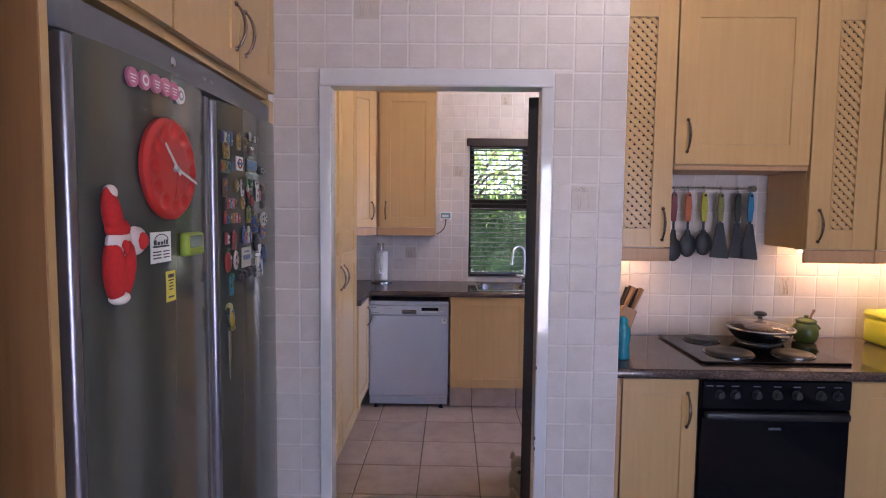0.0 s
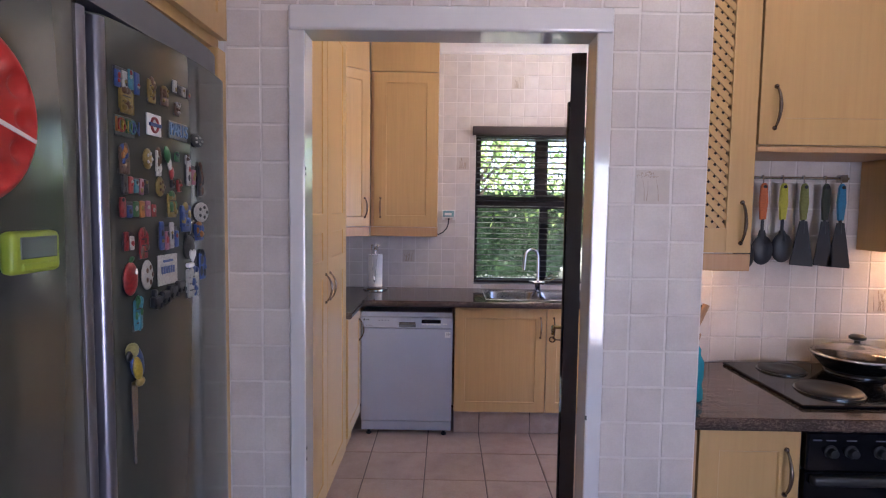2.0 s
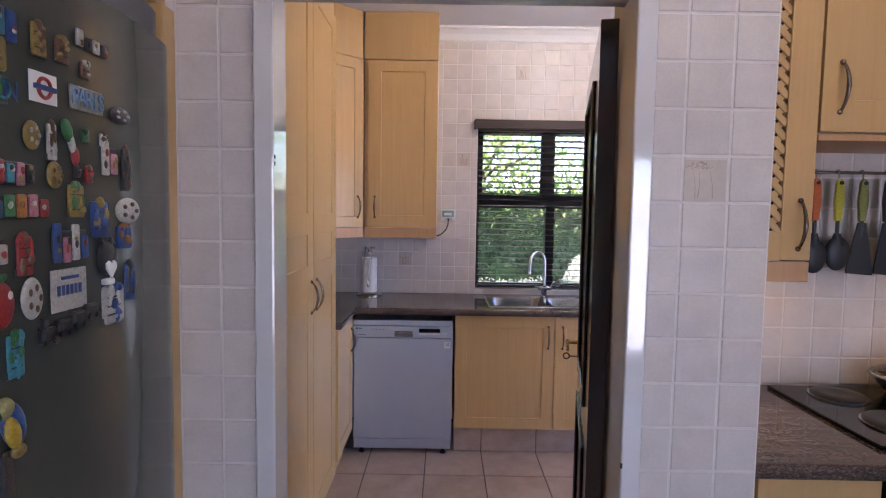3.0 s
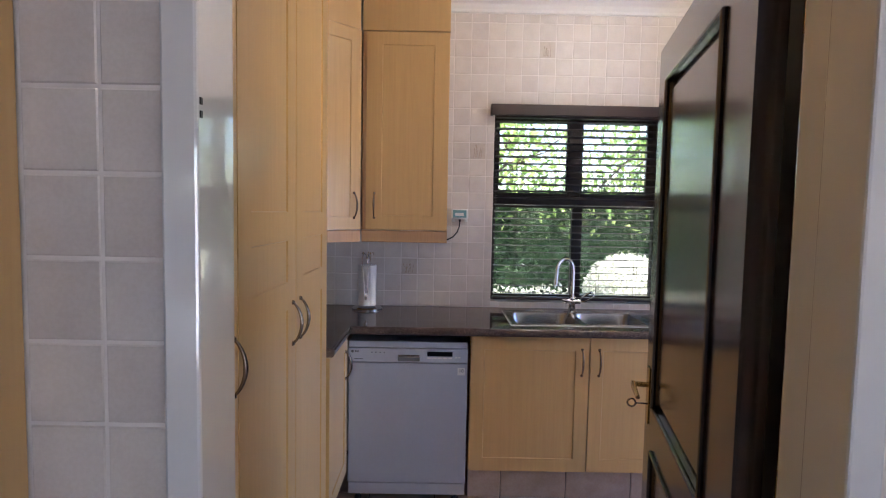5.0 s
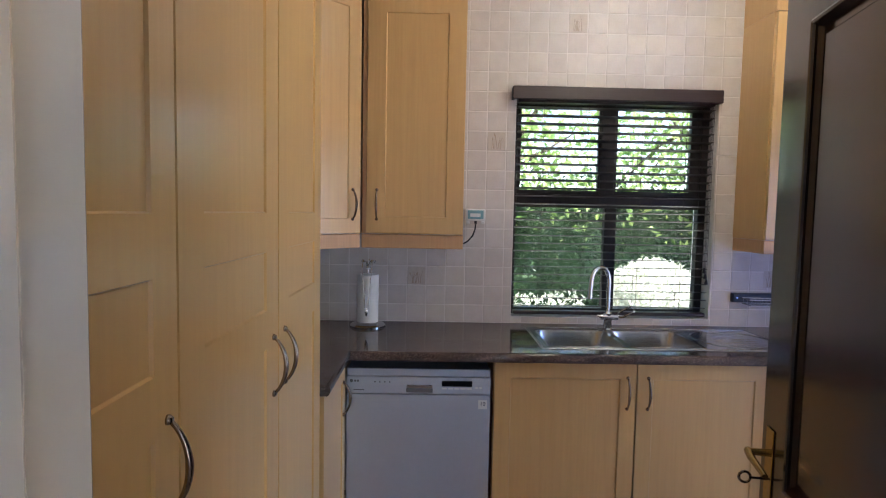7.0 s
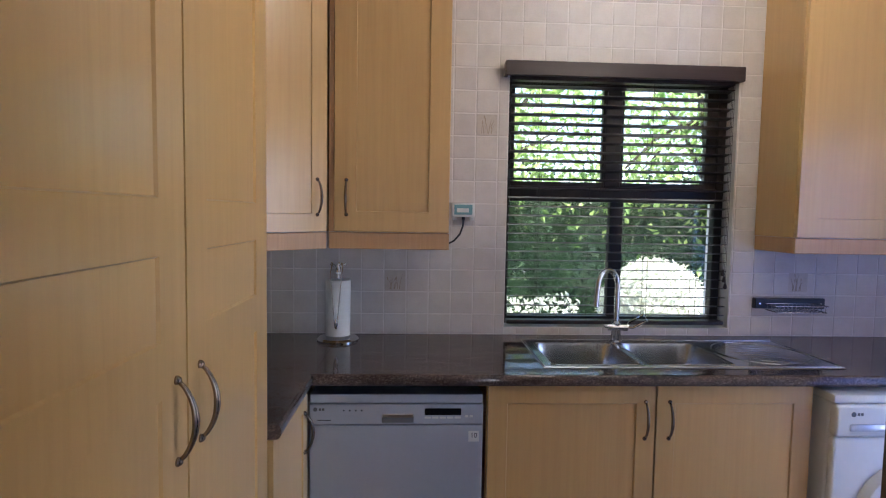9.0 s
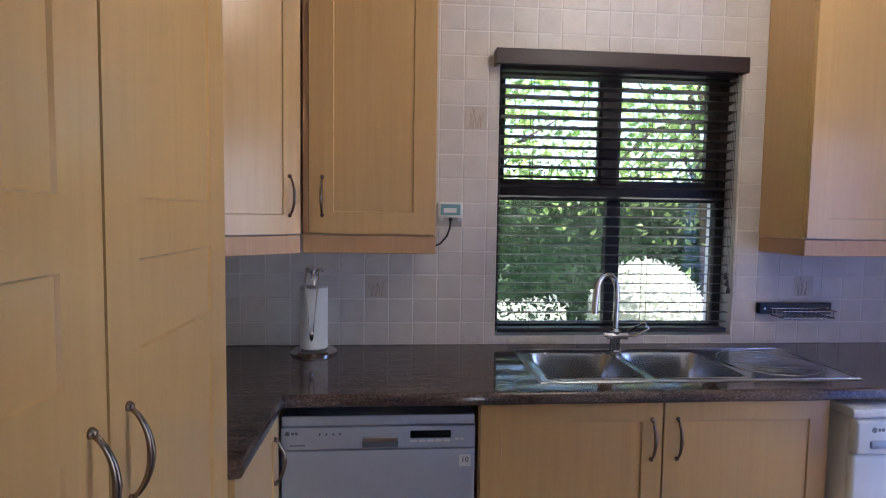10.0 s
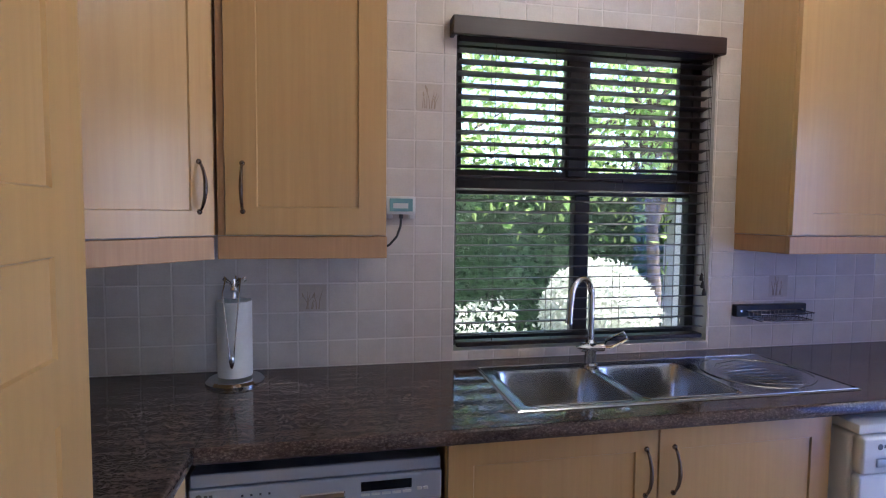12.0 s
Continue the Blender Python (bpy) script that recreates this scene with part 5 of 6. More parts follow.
def parrot_opener():
    y, z = 1.492, 1.22
    FX = surf(y)
    ob = thing("bottle_opener", (FX, y, z), "painted parrot magnet with long bottle opener blade", "opener")
    x = FX + 0.008
    part("body", blob((x, y + 0.012, z), (0.008, 0.018, 0.032), pose(0, 0, 0, 15), 14), paint(BL), ob, "blue wing", True)
    part("breast", blob((x + 0.004, y + 0.006, z - 0.008), (0.007, 0.011, 0.024), pose(0, 0, 0, 15), 12), paint((0.6, 0.42, 0.03)), ob, smooth=True)
    part("head", blob((x + 0.002, y - 0.006, z + 0.026), (0.009, 0.016, 0.014), None, 12), paint((0.55, 0.52, 0.2)), ob, smooth=True)
    part("beak", blob((x + 0.004, y - 0.018, z + 0.020), (0.005, 0.008, 0.010), None, 10), BLACK, ob, smooth=True)
    part("claw", blob((x + 0.004, y + 0.014, z - 0.034), (0.006, 0.012, 0.009), None, 10), paint(GOLD), ob, smooth=True)
    bm = prism([(-0.009, 0), (0.010, 0), (0.0095, -0.09), (0.004, -0.095), (0.003, -0.15), (-0.004, -0.15)], 0, 0.003)
    bm.transform(Matrix.Translation((x - 0.004, y + 0.004, z - 0.03)) @ pose(0, 0, 0, 90, 0, 90))
    part("blade", bm, STEEL, ob)


parrot_opener()


# ---- kitchen run beside the doorway ----
KTOP = 0.925
YU, YL = 2.35, 2.09


def lattice_bm(x0, x1, z0, z1, y, p=0.0262, bar=0.0168):
    """Crossed diagonal bars, cut to a rectangle, leaving small holes."""
    bm = bmesh.new()
    for layer, s in ((0, -1), (1, 1)):
        k = -60
        while k < 160:
            c = k * p * 1.4142
            k += 1
            # line z = z0 + c + s * (x - x0)
            pts = []
            for x in (x0, x1):
                z = z0 + c + s * (x - x0)
                if z0 <= z <= z1:
                    pts.append((x, z))
            for z in (z0, z1):
                x = x0 + (z - z0 - c) / s
                if x0 < x < x1:
                    pts.append((x, z))
            if len(pts) < 2 or math.dist(pts[0], pts[1]) < 0.01:
                continue
            (ax, az), (bx, bz) = pts[0], pts[1]
            d = Vector((bx - ax, 0, bz - az)).normalized() * 0.004
            n = Vector((d.z, 0, -d.x)).normalized() * bar / 2
            ya, yb = y + 0.004 * layer, y + 0.004 * layer + 0.004
            q = [bm.verts.new((px + ex * n.x + ed * d.x, yy, pz + ex * n.z + ed * d.z)) for yy in (ya, yb) for px, pz, ed in ((ax, az, -1), (bx, bz, 1)) for ex in (-1, 1)]
            for f in ((0, 1, 3, 2), (4, 5, 7, 6), (0, 1, 5, 4), (2, 3, 7, 6), (0, 2, 6, 4), (1, 3, 7, 5)):
                bm.faces.new([q[j] for j in f])
    return bm


def lattice_door(ob, x0, x1, z0, z1, lx0, lx1, lz0, lz1, hx):
    """A door with an opening filled by a fine wooden lattice."""
    bm = box(x0, lx0, YU, YU + 0.019, z0, z1, 0.0012)
    box(lx1, x1, YU, YU + 0.019, z0, z1, 0.0012, bm)
    box(lx0, lx1, YU + 0.0002, YU + 0.019, z0, lz0, 0, bm)
    box(lx0, lx1, YU + 0.0002, YU + 0.019, lz1, z1, 0, bm)
    d = part("door", bm, BEECH, ob)
    part("lattice", lattice_bm(lx0 + 0.001, lx1 - 0.001, lz0 + 0.001, lz1 - 0.001, YU + 0.004), BEECH, d, "beech lattice with small diamond holes")
    bead = tube([(lx0, YU, lz0), (lx1, YU, lz0), (lx1, YU, lz1), (lx0, YU, lz1), (lx0, YU, lz0)], 0.0025, 6)
    part("bead", bead, BEECH, d)
    # added dark sheet: paints the cabinet's inner shade behind the lattice holes
    part("backing", box(lx0 - 0.01, lx1 + 0.01, YU + 0.0195, YU + 0.022, lz0 - 0.01, lz1 + 0.01), RECESS_SHADE, d)
    hung("handle", PULL_MESH, PULL, d, pose(hx, YU, 1.47))


def upper(x0, x1, zb, label, name="wall_cabinet"):
    ob = thing(name, ((x0 + x1) / 2, 2.5, zb), label, "cabinet", "kitchen wall cabinets")
    part("body", box(x0, x1, YU + 0.024, 2.658, zb, 2.44), BEECH, ob)
    return ob


ob = upper(0.634, 0.930, 1.37, "beech wall cabinet with lattice door beside the tiled wall")
lattice_door(ob, 0.636, 0.928, 1.372, 2.435, 0.727, 0.845, 1.452, 2.326, 0.893)
part("valance", box(0.634, 0.930, YU + 0.004, YU + 0.022, 1.312, 1.368, 0.002), BEECH_EDGE, ob)
ob = upper(0.932, 1.498, 1.72, "short beech wall cabinet above the hob")
door_on(ob, pose(0.934, YU, 1.722), 0.562, 0.713, [(0.085, 0.477, 0.085, 0.605)], (0.05, 0.12))
part("hood_lip", box(0.934, 1.496, YU + 0.004, 2.65, 1.700, 1.718, 0.002), BEECH_EDGE, ob)
ob = upper(1.500, 1.792, 1.37, "beech wall cabinet with lattice door beside the hob")
lattice_door(ob, 1.502, 1.790, 1.372, 2.435, 1.594, 1.692, 1.455, 2.318, 1.548)
part("valance", box(1.500, 1.792, YU + 0.004, YU + 0.022, 1.312, 1.368, 0.002), BEECH_EDGE, ob)
ob = upper(1.794, 2.30, 1.37, "beech wall cabinet at the end of the run")
door_on(ob, pose(1.796, YU, 1.372), 0.502, 1.063, None, (0.45, 0.1))
part("valance", box(1.794, 2.30, YU + 0.004, YU + 0.022, 1.312, 1.368, 0.002), BEECH_EDGE, ob)

for x0, x1 in ((0.66, 0.90), (1.60, 2.20)):
    lamp = thing("cabinet_light", ((x0 + x1) / 2, 2.56, 1.345), "slim warm strip light under the wall cabinet", "lamp", "strip lights under the cabinets")
    part("housing", box(x0, x1, 2.545, 2.59, 1.352, 1.3695, 0.002), WHITE_PLASTIC, lamp)
    part("tube", box(x0 + 0.01, x1 - 0.01, 2.552, 2.583, 1.344, 1.3515, 0.003), TUBE, lamp, "glowing warm tube")


def kitchen_base(x0, x1, hx, label):
    ob = thing("base_cabinet", ((x0 + x1) / 2, 2.4, 0), label, "cabinet", "kitchen base cabinets")
    part("body", box(x0, x1, YL + 0.021, 2.65, 0.10, 0.885), BEECH, ob)
    part("plinth", box(x0, x1, YL + 0.06, 2.6, 0, 0.098), BEECH_EDGE, ob)
    door_on(ob, pose(x0 + 0.002, YL, 0.105), x1 - x0 - 0.004, 0.775, None, (hx - x0, 0.655), 0.06)


kitchen_base(0.664, 0.960, 0.915, "beech base cabinet beside the oven")
kitchen_base(1.535, 2.10, 2.03, "beech base cabinet beside the oven, in warm light")
ob = thing("filler_strip", (0.648, 2.1, 0.1), "narrow beech filler strip beside the wall", "panel")
part("board", box(0.634, 0.662, YL + 0.006, 2.6, 0.10, 0.885), BEECH_EDGE, ob)

kitchen_top = thing("worktop", (1.4, 2.35, 0.888), "brown speckled stone worktop beside the hob", "worktop")
bm = slab_front(0.634, 2.12, 2.058, 2.16, 0.888, KTOP)
box(0.634, 2.12, 2.16, 2.659, 0.888, KTOP, 0, bm)
part("slab", bm, GRANITE, kitchen_top)


def hob():
    ob = thing("hob", (1.29, 2.4, KTOP), "black electric hob with four solid plates", "hob")
    part("plate_top", box(0.995, 1.580, 2.148, 2.625, KTOP + 0.0005, KTOP + 0.011, 0.004, None, 2), BLACK_GLASS, ob)
    for x, y, r in ((1.155, 2.520, 0.075), (1.165, 2.285, 0.092), (1.425, 2.275, 0.075), (1.415, 2.510, 0.092)):
        p = part("hotplate", lathe([(r, 0), (r, 0.008), (r - 0.004, 0.011), (r * 0.5, 0.010), (r * 0.3, 0.008), (0, 0.008)], (x, y, KTOP + 0.0112), 36), BLACK, ob, smooth=True)
        part("plate_ring", lathe([(r + 0.006, 0), (r + 0.006, 0.003), (r + 0.0005, 0.004)], (x, y, KTOP + 0.0112), 36), STEEL, p, smooth=True)


hob()


def oven():
    ob = thing("oven", (1.245, 2.35, 0), "black built-under electric oven with row of knobs", "oven")
    x0, x1, y = 0.964, 1.530, 2.072
    part("casing", box(x0 + 0.004, x1 - 0.004, y + 0.03, 2.64, 0.10, 0.884), BLACK, ob)
    c = part("control_panel", box(x0, x1, y, y + 0.03, 0.772, 0.885, 0.004), BLACK_GLASS, ob)
    d = part("oven_door", box(x0, x1, y + 0.002, y + 0.03, 0.14, 0.768, 0.004), BLACK_GLASS, ob)
    part("oven_handle", box(x0 + 0.01, x1 - 0.01, y - 0.022, y + 0.004, 0.735, 0.765, 0.008, None, 3), BLACK, d, smooth=True)
    part("badge", box(1.222, 1.268, y - 0.0005, y + 0.003, 0.693, 0.702), FRIDGE_CAP, d)
    part("drawer", box(x0, x1, y + 0.004, y + 0.03, 0.10, 0.136, 0.003), BLACK, ob)
    for x in (1.03, 1.088, 1.17, 1.247, 1.321, 1.411, 1.475):
        k = part("knob", lathe([(0.019, 0), (0.019, 0.004), (0.014, 0.007), (0.012, 0.02), (0, 0.021)], (x, y, 0.830), 20, pose(0, 0, 0, 90)), BLACK, c, smooth=True)
        part("print_bar", box(x - 0.014, x + 0.014, y - 0.0008, y + 0.001, 0.861, 0.864), FRIDGE_TRIM, c)
    part("print_bar", box(x0 + 0.015, x0 + 0.04, y - 0.0008, y + 0.001, 0.861, 0.865), FRIDGE_TRIM, c)


oven()


def frying_pan():
    x, y, z = 1.412, 2.505, KTOP + 0.0225
    ob = thing("frying_pan", (x, y, z), "steel frying pan with glass lid on the hob", "pan")
    part("pan_body", lathe([(0.095, 0), (0.10, 0.002), (0.135, 0.04), (0.145, 0.052), (0.141, 0.053), (0.13, 0.04), (0.095, 0.006), (0, 0.005)], (x, y, z), 40), STEEL, ob, smooth=True)
    lid = part("lid", lathe([(0.139, 0), (0.12, 0.016), (0.08, 0.030), (0.03, 0.037), (0, 0.038), ], (x, y, z + 0.0535), 40), LID_GLASS, ob, "clear domed glass lid", True)
    part("lid_rim", tube([(x + 0.1405 * math.cos(a), y + 0.1405 * math.sin(a), z + 0.0555) for a in [2 * math.pi * i / 40 for i in range(41)]], 0.003, 6), CHROME, lid, smooth=True)
    part("lid_knob", lathe([(0.018, 0), (0.010, 0.004), (0.009, 0.013), (0.026, 0.019), (0.027, 0.028), (0.018, 0.035), (0, 0.036)], (x, y, z + 0.0915), 20), BLACK, lid, smooth=True)
    part("pan_handle", tube([(x + 0.02, y - 0.135, z + 0.043), (x + 0.035, y - 0.16, z + 0.045), (x + 0.005, y - 0.165, z + 0.045), (x - 0.01, y - 0.137, z + 0.043)], 0.006, 8), STEEL, ob, smooth=True)


frying_pan()


def honey_pot():
    x, y = 1.655, 2.56
    ob = thing("jar", (x, y, KTOP), "olive green glazed jar with wooden spoon", "jar")
    part("body", lathe([(0.034, 0), (0.046, 0.01), (0.054, 0.04), (0.05, 0.07), (0.038, 0.088), (0.043, 0.096), (0.036, 0.097), (0, 0.09)], (x, y, KTOP), 28), GREEN_GLAZE, ob, smooth=True)
    part("lid", lathe([(0.044, 0), (0.042, 0.006), (0.025, 0.014), (0.008, 0.016), (0.011, 0.026), (0, 0.03)], (x, y, KTOP + 0.0975), 24), GREEN_GLAZE, ob, smooth=True)
    for s in (-1, 1):
        part("lug", tube([(x + s * 0.045, y, KTOP + 0.05), (x + s * 0.066, y, KTOP + 0.065), (x + s * 0.046, y, KTOP + 0.083)], 0.006, 8), GREEN_GLAZE, ob, smooth=True)
    part("spoon_handle", tube([(x + 0.015, y, KTOP + 0.105), (x + 0.033, y - 0.005, KTOP + 0.152)], 0.006, 8, None, [0.8, 1.2]), KNIFE_WOOD, ob, smooth=True)


honey_pot()
bb_ = thing("bread_bin", (2.05, 2.48, KTOP), "bright yellow-green enamel bread bin on the worktop", "bread bin")
part("body", box(1.945, 2.155, 2.36, 2.60, KTOP + 0.001, KTOP + 0.115, 0.018, None, 3), YELLOW_TIN, bb_, smooth=True)
part("lid", box(1.940, 2.158, 2.355, 2.605, KTOP + 0.1155, KTOP + 0.155, 0.02, None, 3), YELLOW_TIN, bb_, smooth=True)


def knife_block():
    ob = thing("knife_block", (0.80, 2.50, KTOP), "wooden knife block with black handled knives", "knife block")
    m = pose(0.752, 2.50, KTOP + 0.012, -14, 24, 0)
    bm = box(-0.035, 0.035, -0.05, 0.06, 0, 0.155, 0.004)
    bm.transform(m)
    part("block", bm, KNIFE_WOOD, ob)
    rnd = random.Random(3)
    for i in range(2):
        for k in range(3):
            a = m @ Vector((-0.018 + 0.036 * i, -0.025 + 0.034 * k, 0.154))
            b = m @ Vector((-0.018 + 0.036 * i + 0.005, -0.03 + 0.034 * k, 0.262 + rnd.uniform(-0.015, 0.012)))
            part("knife_handle", tube([a, a.lerp(b, 0.5), b], 0.0115, 8, None, [0.8, 0.95, 1.15]), BLACK if k else KNIFE_WOOD, ob, smooth=True)


knife_block()
bt = thing("bottle", (0.70, 2.22, KTOP), "turquoise plastic dish soap bottle", "bottle")
part("body", lathe([(0.026, 0), (0.03, 0.006), (0.03, 0.03), (0.025, 0.05), (0.03, 0.075), (0.03, 0.12), (0.02, 0.14)], (0.70, 2.22, KTOP + 0.0005), 20), BLUE_PLASTIC, bt, smooth=True)
part("cap", lathe([(0.02, 0), (0.02, 0.018), (0.012, 0.03), (0, 0.031)], (0.70, 2.22, KTOP + 0.141), 16), BLUE_PLASTIC, bt, smooth=True)

rail = thing("utensil_rail", (1.24, 2.64, 1.632), "slim steel utensil rail with hooks on the tiles", "rail")
part("bar", tube([(0.99, 2.632, 1.636), (1.435, 2.632, 1.636)], 0.0055, 10), STEEL, rail, smooth=True)
for x in (1.01, 1.42):
    part("bracket", box(x - 0.012, x + 0.012, 2.628, 2.6605, 1.622, 1.65, 0.002), STEEL, rail)
UTENSILS = [(1.045, (0.33, 0.02, 0.03), "ladle", 0.305), (1.112, (0.85, 0.17, 0.02), "spoon", 0.285), (1.186, (0.82, 0.76, 0.04), "ladle", 0.275), (1.263, (0.33, 0.34, 0.07), "spatula", 0.30), (1.343, (0.03, 0.045, 0.02), "slotted", 0.30), (1.401, (0.03, 0.33, 0.62), "spatula", 0.305)]
for x, rgb, form, L in UTENSILS:
    part("hook", tube([(x, 2.632, 1.644), (x, 2.622, 1.644), (x, 2.620, 1.628), (x, 2.62, 1.612)], 0.0025, 6), STEEL, rail)
    ob = thing("utensil", (x, 2.615, 1.3), f"black nylon {'slotted spoon' if form == 'slotted' else form} with coloured grip, hanging", "utensil", "utensils on the rail")
    bm = prism([(-0.011, -0.125), (0.011, -0.125), (0.015, -0.06), (0.013, 0), (0.006, 0.012), (-0.006, 0.012), (-0.013, 0), (-0.015, -0.06)], -0.006, 0.006, 0.003)
    bm.transform(Matrix.Translation((x, 2.614, 1.604)) @ pose(0, 0, 0, 90))
    part("grip", bm, paint(rgb), ob, smooth=True)
    part("eyelet", disc(0, 0, 0.0065, 0.003, 0, 14), BLACK, ob).data.transform(Matrix.Translation((x, 2.6065, 1.602)) @ pose(0, 0, 0, 0, 0, -90))
    part("neck", tube([(x, 2.614, 1.485), (x, 2.613, 1.43)], 0.006, 8), NYLON, ob, smooth=True)
    b = 1.606 - L
    if form in ("spatula", "slotted"):
        w = 0.043 if form == "spatula" else 0.034
        bm = prism([(-0.014, 0.17), (0.014, 0.17), (w, 0.01), (w, 0), (-w * 1.0, 0.006), (-w, 0.02)], -0.003, 0.003, 0.0012)
        bm.transform(Matrix.Translation((x, 2.612, b)) @ pose(0, 0, 0, 90))
        part("blade", bm, NYLON, ob)
    else:
        part("bowl", blob((x, 2.608, b + 0.045), (0.041, 0.016, 0.056), None, 16), NYLON, ob, smooth=True)
        part("shank", tube([(x, 2.613, 1.44), (x, 2.612, b + 0.07)], 0.009, 8, None, [1.1, 2.4]), NYLON, ob, smooth=True)


# ---- small things of the scullery ----
def towel_holder():
    x, y, z = -0.588, 4.588, TOP
    ob = thing("paper_towel_holder", (x, y, z), "chrome kitchen roll holder with white paper roll", "paper towel holder")
    part("base", lathe([(0.088, 0), (0.088, 0.006), (0.08, 0.014), (0.02, 0.016), (0, 0.016)], (x, y, z + 0.0005), 40), CHROME, ob, smooth=True)
    part("post", tube([(x, y, z + 0.016), (x, y, z + 0.325)], 0.006, 10), CHROME, ob, smooth=True)
    part("roll", lathe([(0.019, 0), (0.052, 0.001), (0.0525, 0.236), (0.019, 0.238)], (x, y, z + 0.022), 36), PAPER, ob, "white paper kitchen roll", True)
    part("finial", lathe([(0.010, 0), (0.014, 0.006), (0.012, 0.016), (0, 0.02)], (x, y, z + 0.285), 16), CHROME, ob, smooth=True)
    for k in range(5):
        a = 2 * math.pi * k / 5 + 0.3
        c, d = math.cos(a), math.sin(a)
        pts = [(x + 0.008 * c, y + 0.008 * d, z + 0.298), (x + 0.016 * c, y + 0.016 * d, z + 0.318), (x + 0.032 * c, y + 0.032 * d, z + 0.330), (x + 0.036 * c, y + 0.036 * d, z + 0.322), (x + 0.028 * c, y + 0.028 * d, z + 0.316)]
        part("finial_loop", tube(pts, 0.0032, 8), CHROME, ob, smooth=True)
    ym = y - 0.06
    wire = [(x - 0.022, y - 0.02, z + 0.33), (x - 0.024, ym, z + 0.29), (x - 0.008, ym - 0.002, z + 0.12), (x - 0.006, ym - 0.002, z + 0.075), (x, ym - 0.002, z + 0.062), (x + 0.006, ym - 0.002, z + 0.075), (x + 0.008, ym - 0.002, z + 0.12), (x + 0.024, ym, z + 0.29), (x + 0.022, y - 0.02, z + 0.33)]
    part("tension_arm", tube(wire, 0.0022, 8), CHROME, ob, smooth=True)
    part("arm_tip", blob((x, ym - 0.003, z + 0.08), (0.007, 0.003, 0.022), None, 12), CHROME, ob, smooth=True)


towel_holder()


def junction_box():
    ob = thing("power_monitor", (-0.055, 4.70, 1.43), "small pale wall box with teal display and cable", "wall box")
    part("case", box(-0.104, -0.004, 4.672, 4.7095, 1.442, 1.503, 0.004, None, 2), WHITE_PLASTIC, ob, smooth=True)
    part("window", box(-0.094, -0.014, 4.669, 4.6725, 1.452, 1.496, 0.001), BACKLIT, ob, "teal translucent window")
    part("label_strip", box(-0.082, -0.03, 4.6675, 4.6695, 1.462, 1.480), WHITE_PLASTIC, ob)
    for x in (-0.10, -0.024):
        part("tab", box(x, x + 0.018, 4.685, 4.7095, 1.427, 1.4415, 0.002), WHITE_PLASTIC, ob)
    part("gland", lathe([(0.007, 0), (0.007, 0.014)], (-0.052, 4.69, 1.4275), 12), BLACK, ob)
    pts = [(-0.052, 4.69, 1.428), (-0.054, 4.69, 1.40), (-0.066, 4.692, 1.365), (-0.092, 4.694, 1.335), (-0.125, 4.696, 1.318), (-0.16, 4.698, 1.315)]
    part("cable", tube(pts, 0.0042, 8), BLACK, ob, smooth=True)


junction_box()


def soap_rack():
    ob = thing("soap_rack", (1.45, 4.69, 1.03), "black wall bar with chrome wire soap basket", "soap rack")
    part("bar", box(1.298, 1.63, 4.682, 4.7095, 1.044, 1.092, 0.003), BLACK, ob)
    for x in (1.32, 1.61):
        part("screw", lathe([(0.005, 0), (0.004, 0.002), (0, 0.002)], (x, 4.6817, 1.068), 10, pose(0, 0, 0, 90)), CHROME, ob)
    for z, g in ((1.068, 0.0), (1.04, 0.008)):
        loop = [(1.34 + g, 4.68, z), (1.34 + g, 4.60, z), (1.585 - g, 4.60, z), (1.585 - g, 4.68, z), (1.34 + g, 4.68, z)]
        part("basket_wire", tube(loop, 0.0024, 6), PULL, ob, smooth=True)
    for k in range(12):
        x = 1.354 + 0.0198 * k
        part("basket_wire", tube([(x, 4.60, 1.068), (x, 4.603, 1.04), (x, 4.677, 1.04), (x, 4.68, 1.068)], 0.0015, 5), PULL, ob)


soap_rack()


def clay_dog():
    """Small sitting clay dog used as a door stop; one mesh."""
    x, y = 0.372, 2.845
    bm = blob((x, y, 0.085), (0.055, 0.07, 0.085))
    for at, rad, tilt in (((x - 0.005, y - 0.02, 0.185), (0.042, 0.045, 0.05), 0), ((x - 0.008, y - 0.058, 0.17), (0.022, 0.03, 0.022), 0), ((x - 0.03, y - 0.045, 0.035), (0.022, 0.03, 0.04), 0),
                          ((x + 0.02, y - 0.045, 0.035), (0.022, 0.03, 0.04), 0)):
        merge(bm, blob(at, rad, pose(0, 0, 0, tilt)))
    for s in (-1, 1):
        merge(bm, lathe([(0.016, 0), (0.012, 0.02), (0.0, 0.048)], (x - 0.005 + s * 0.03, y - 0.01, 0.215), 10))
    n = blob((x - 0.008, y - 0.087, 0.175), (0.009, 0.007, 0.008))
    for f in n.faces:
        f.material_index = 1
    merge(bm, n)
    tagged(part("ornament", bm, [CLAY, BLACK], None, "", True), "small beige clay dog used as a door stop", "ornament")


clay_dog()


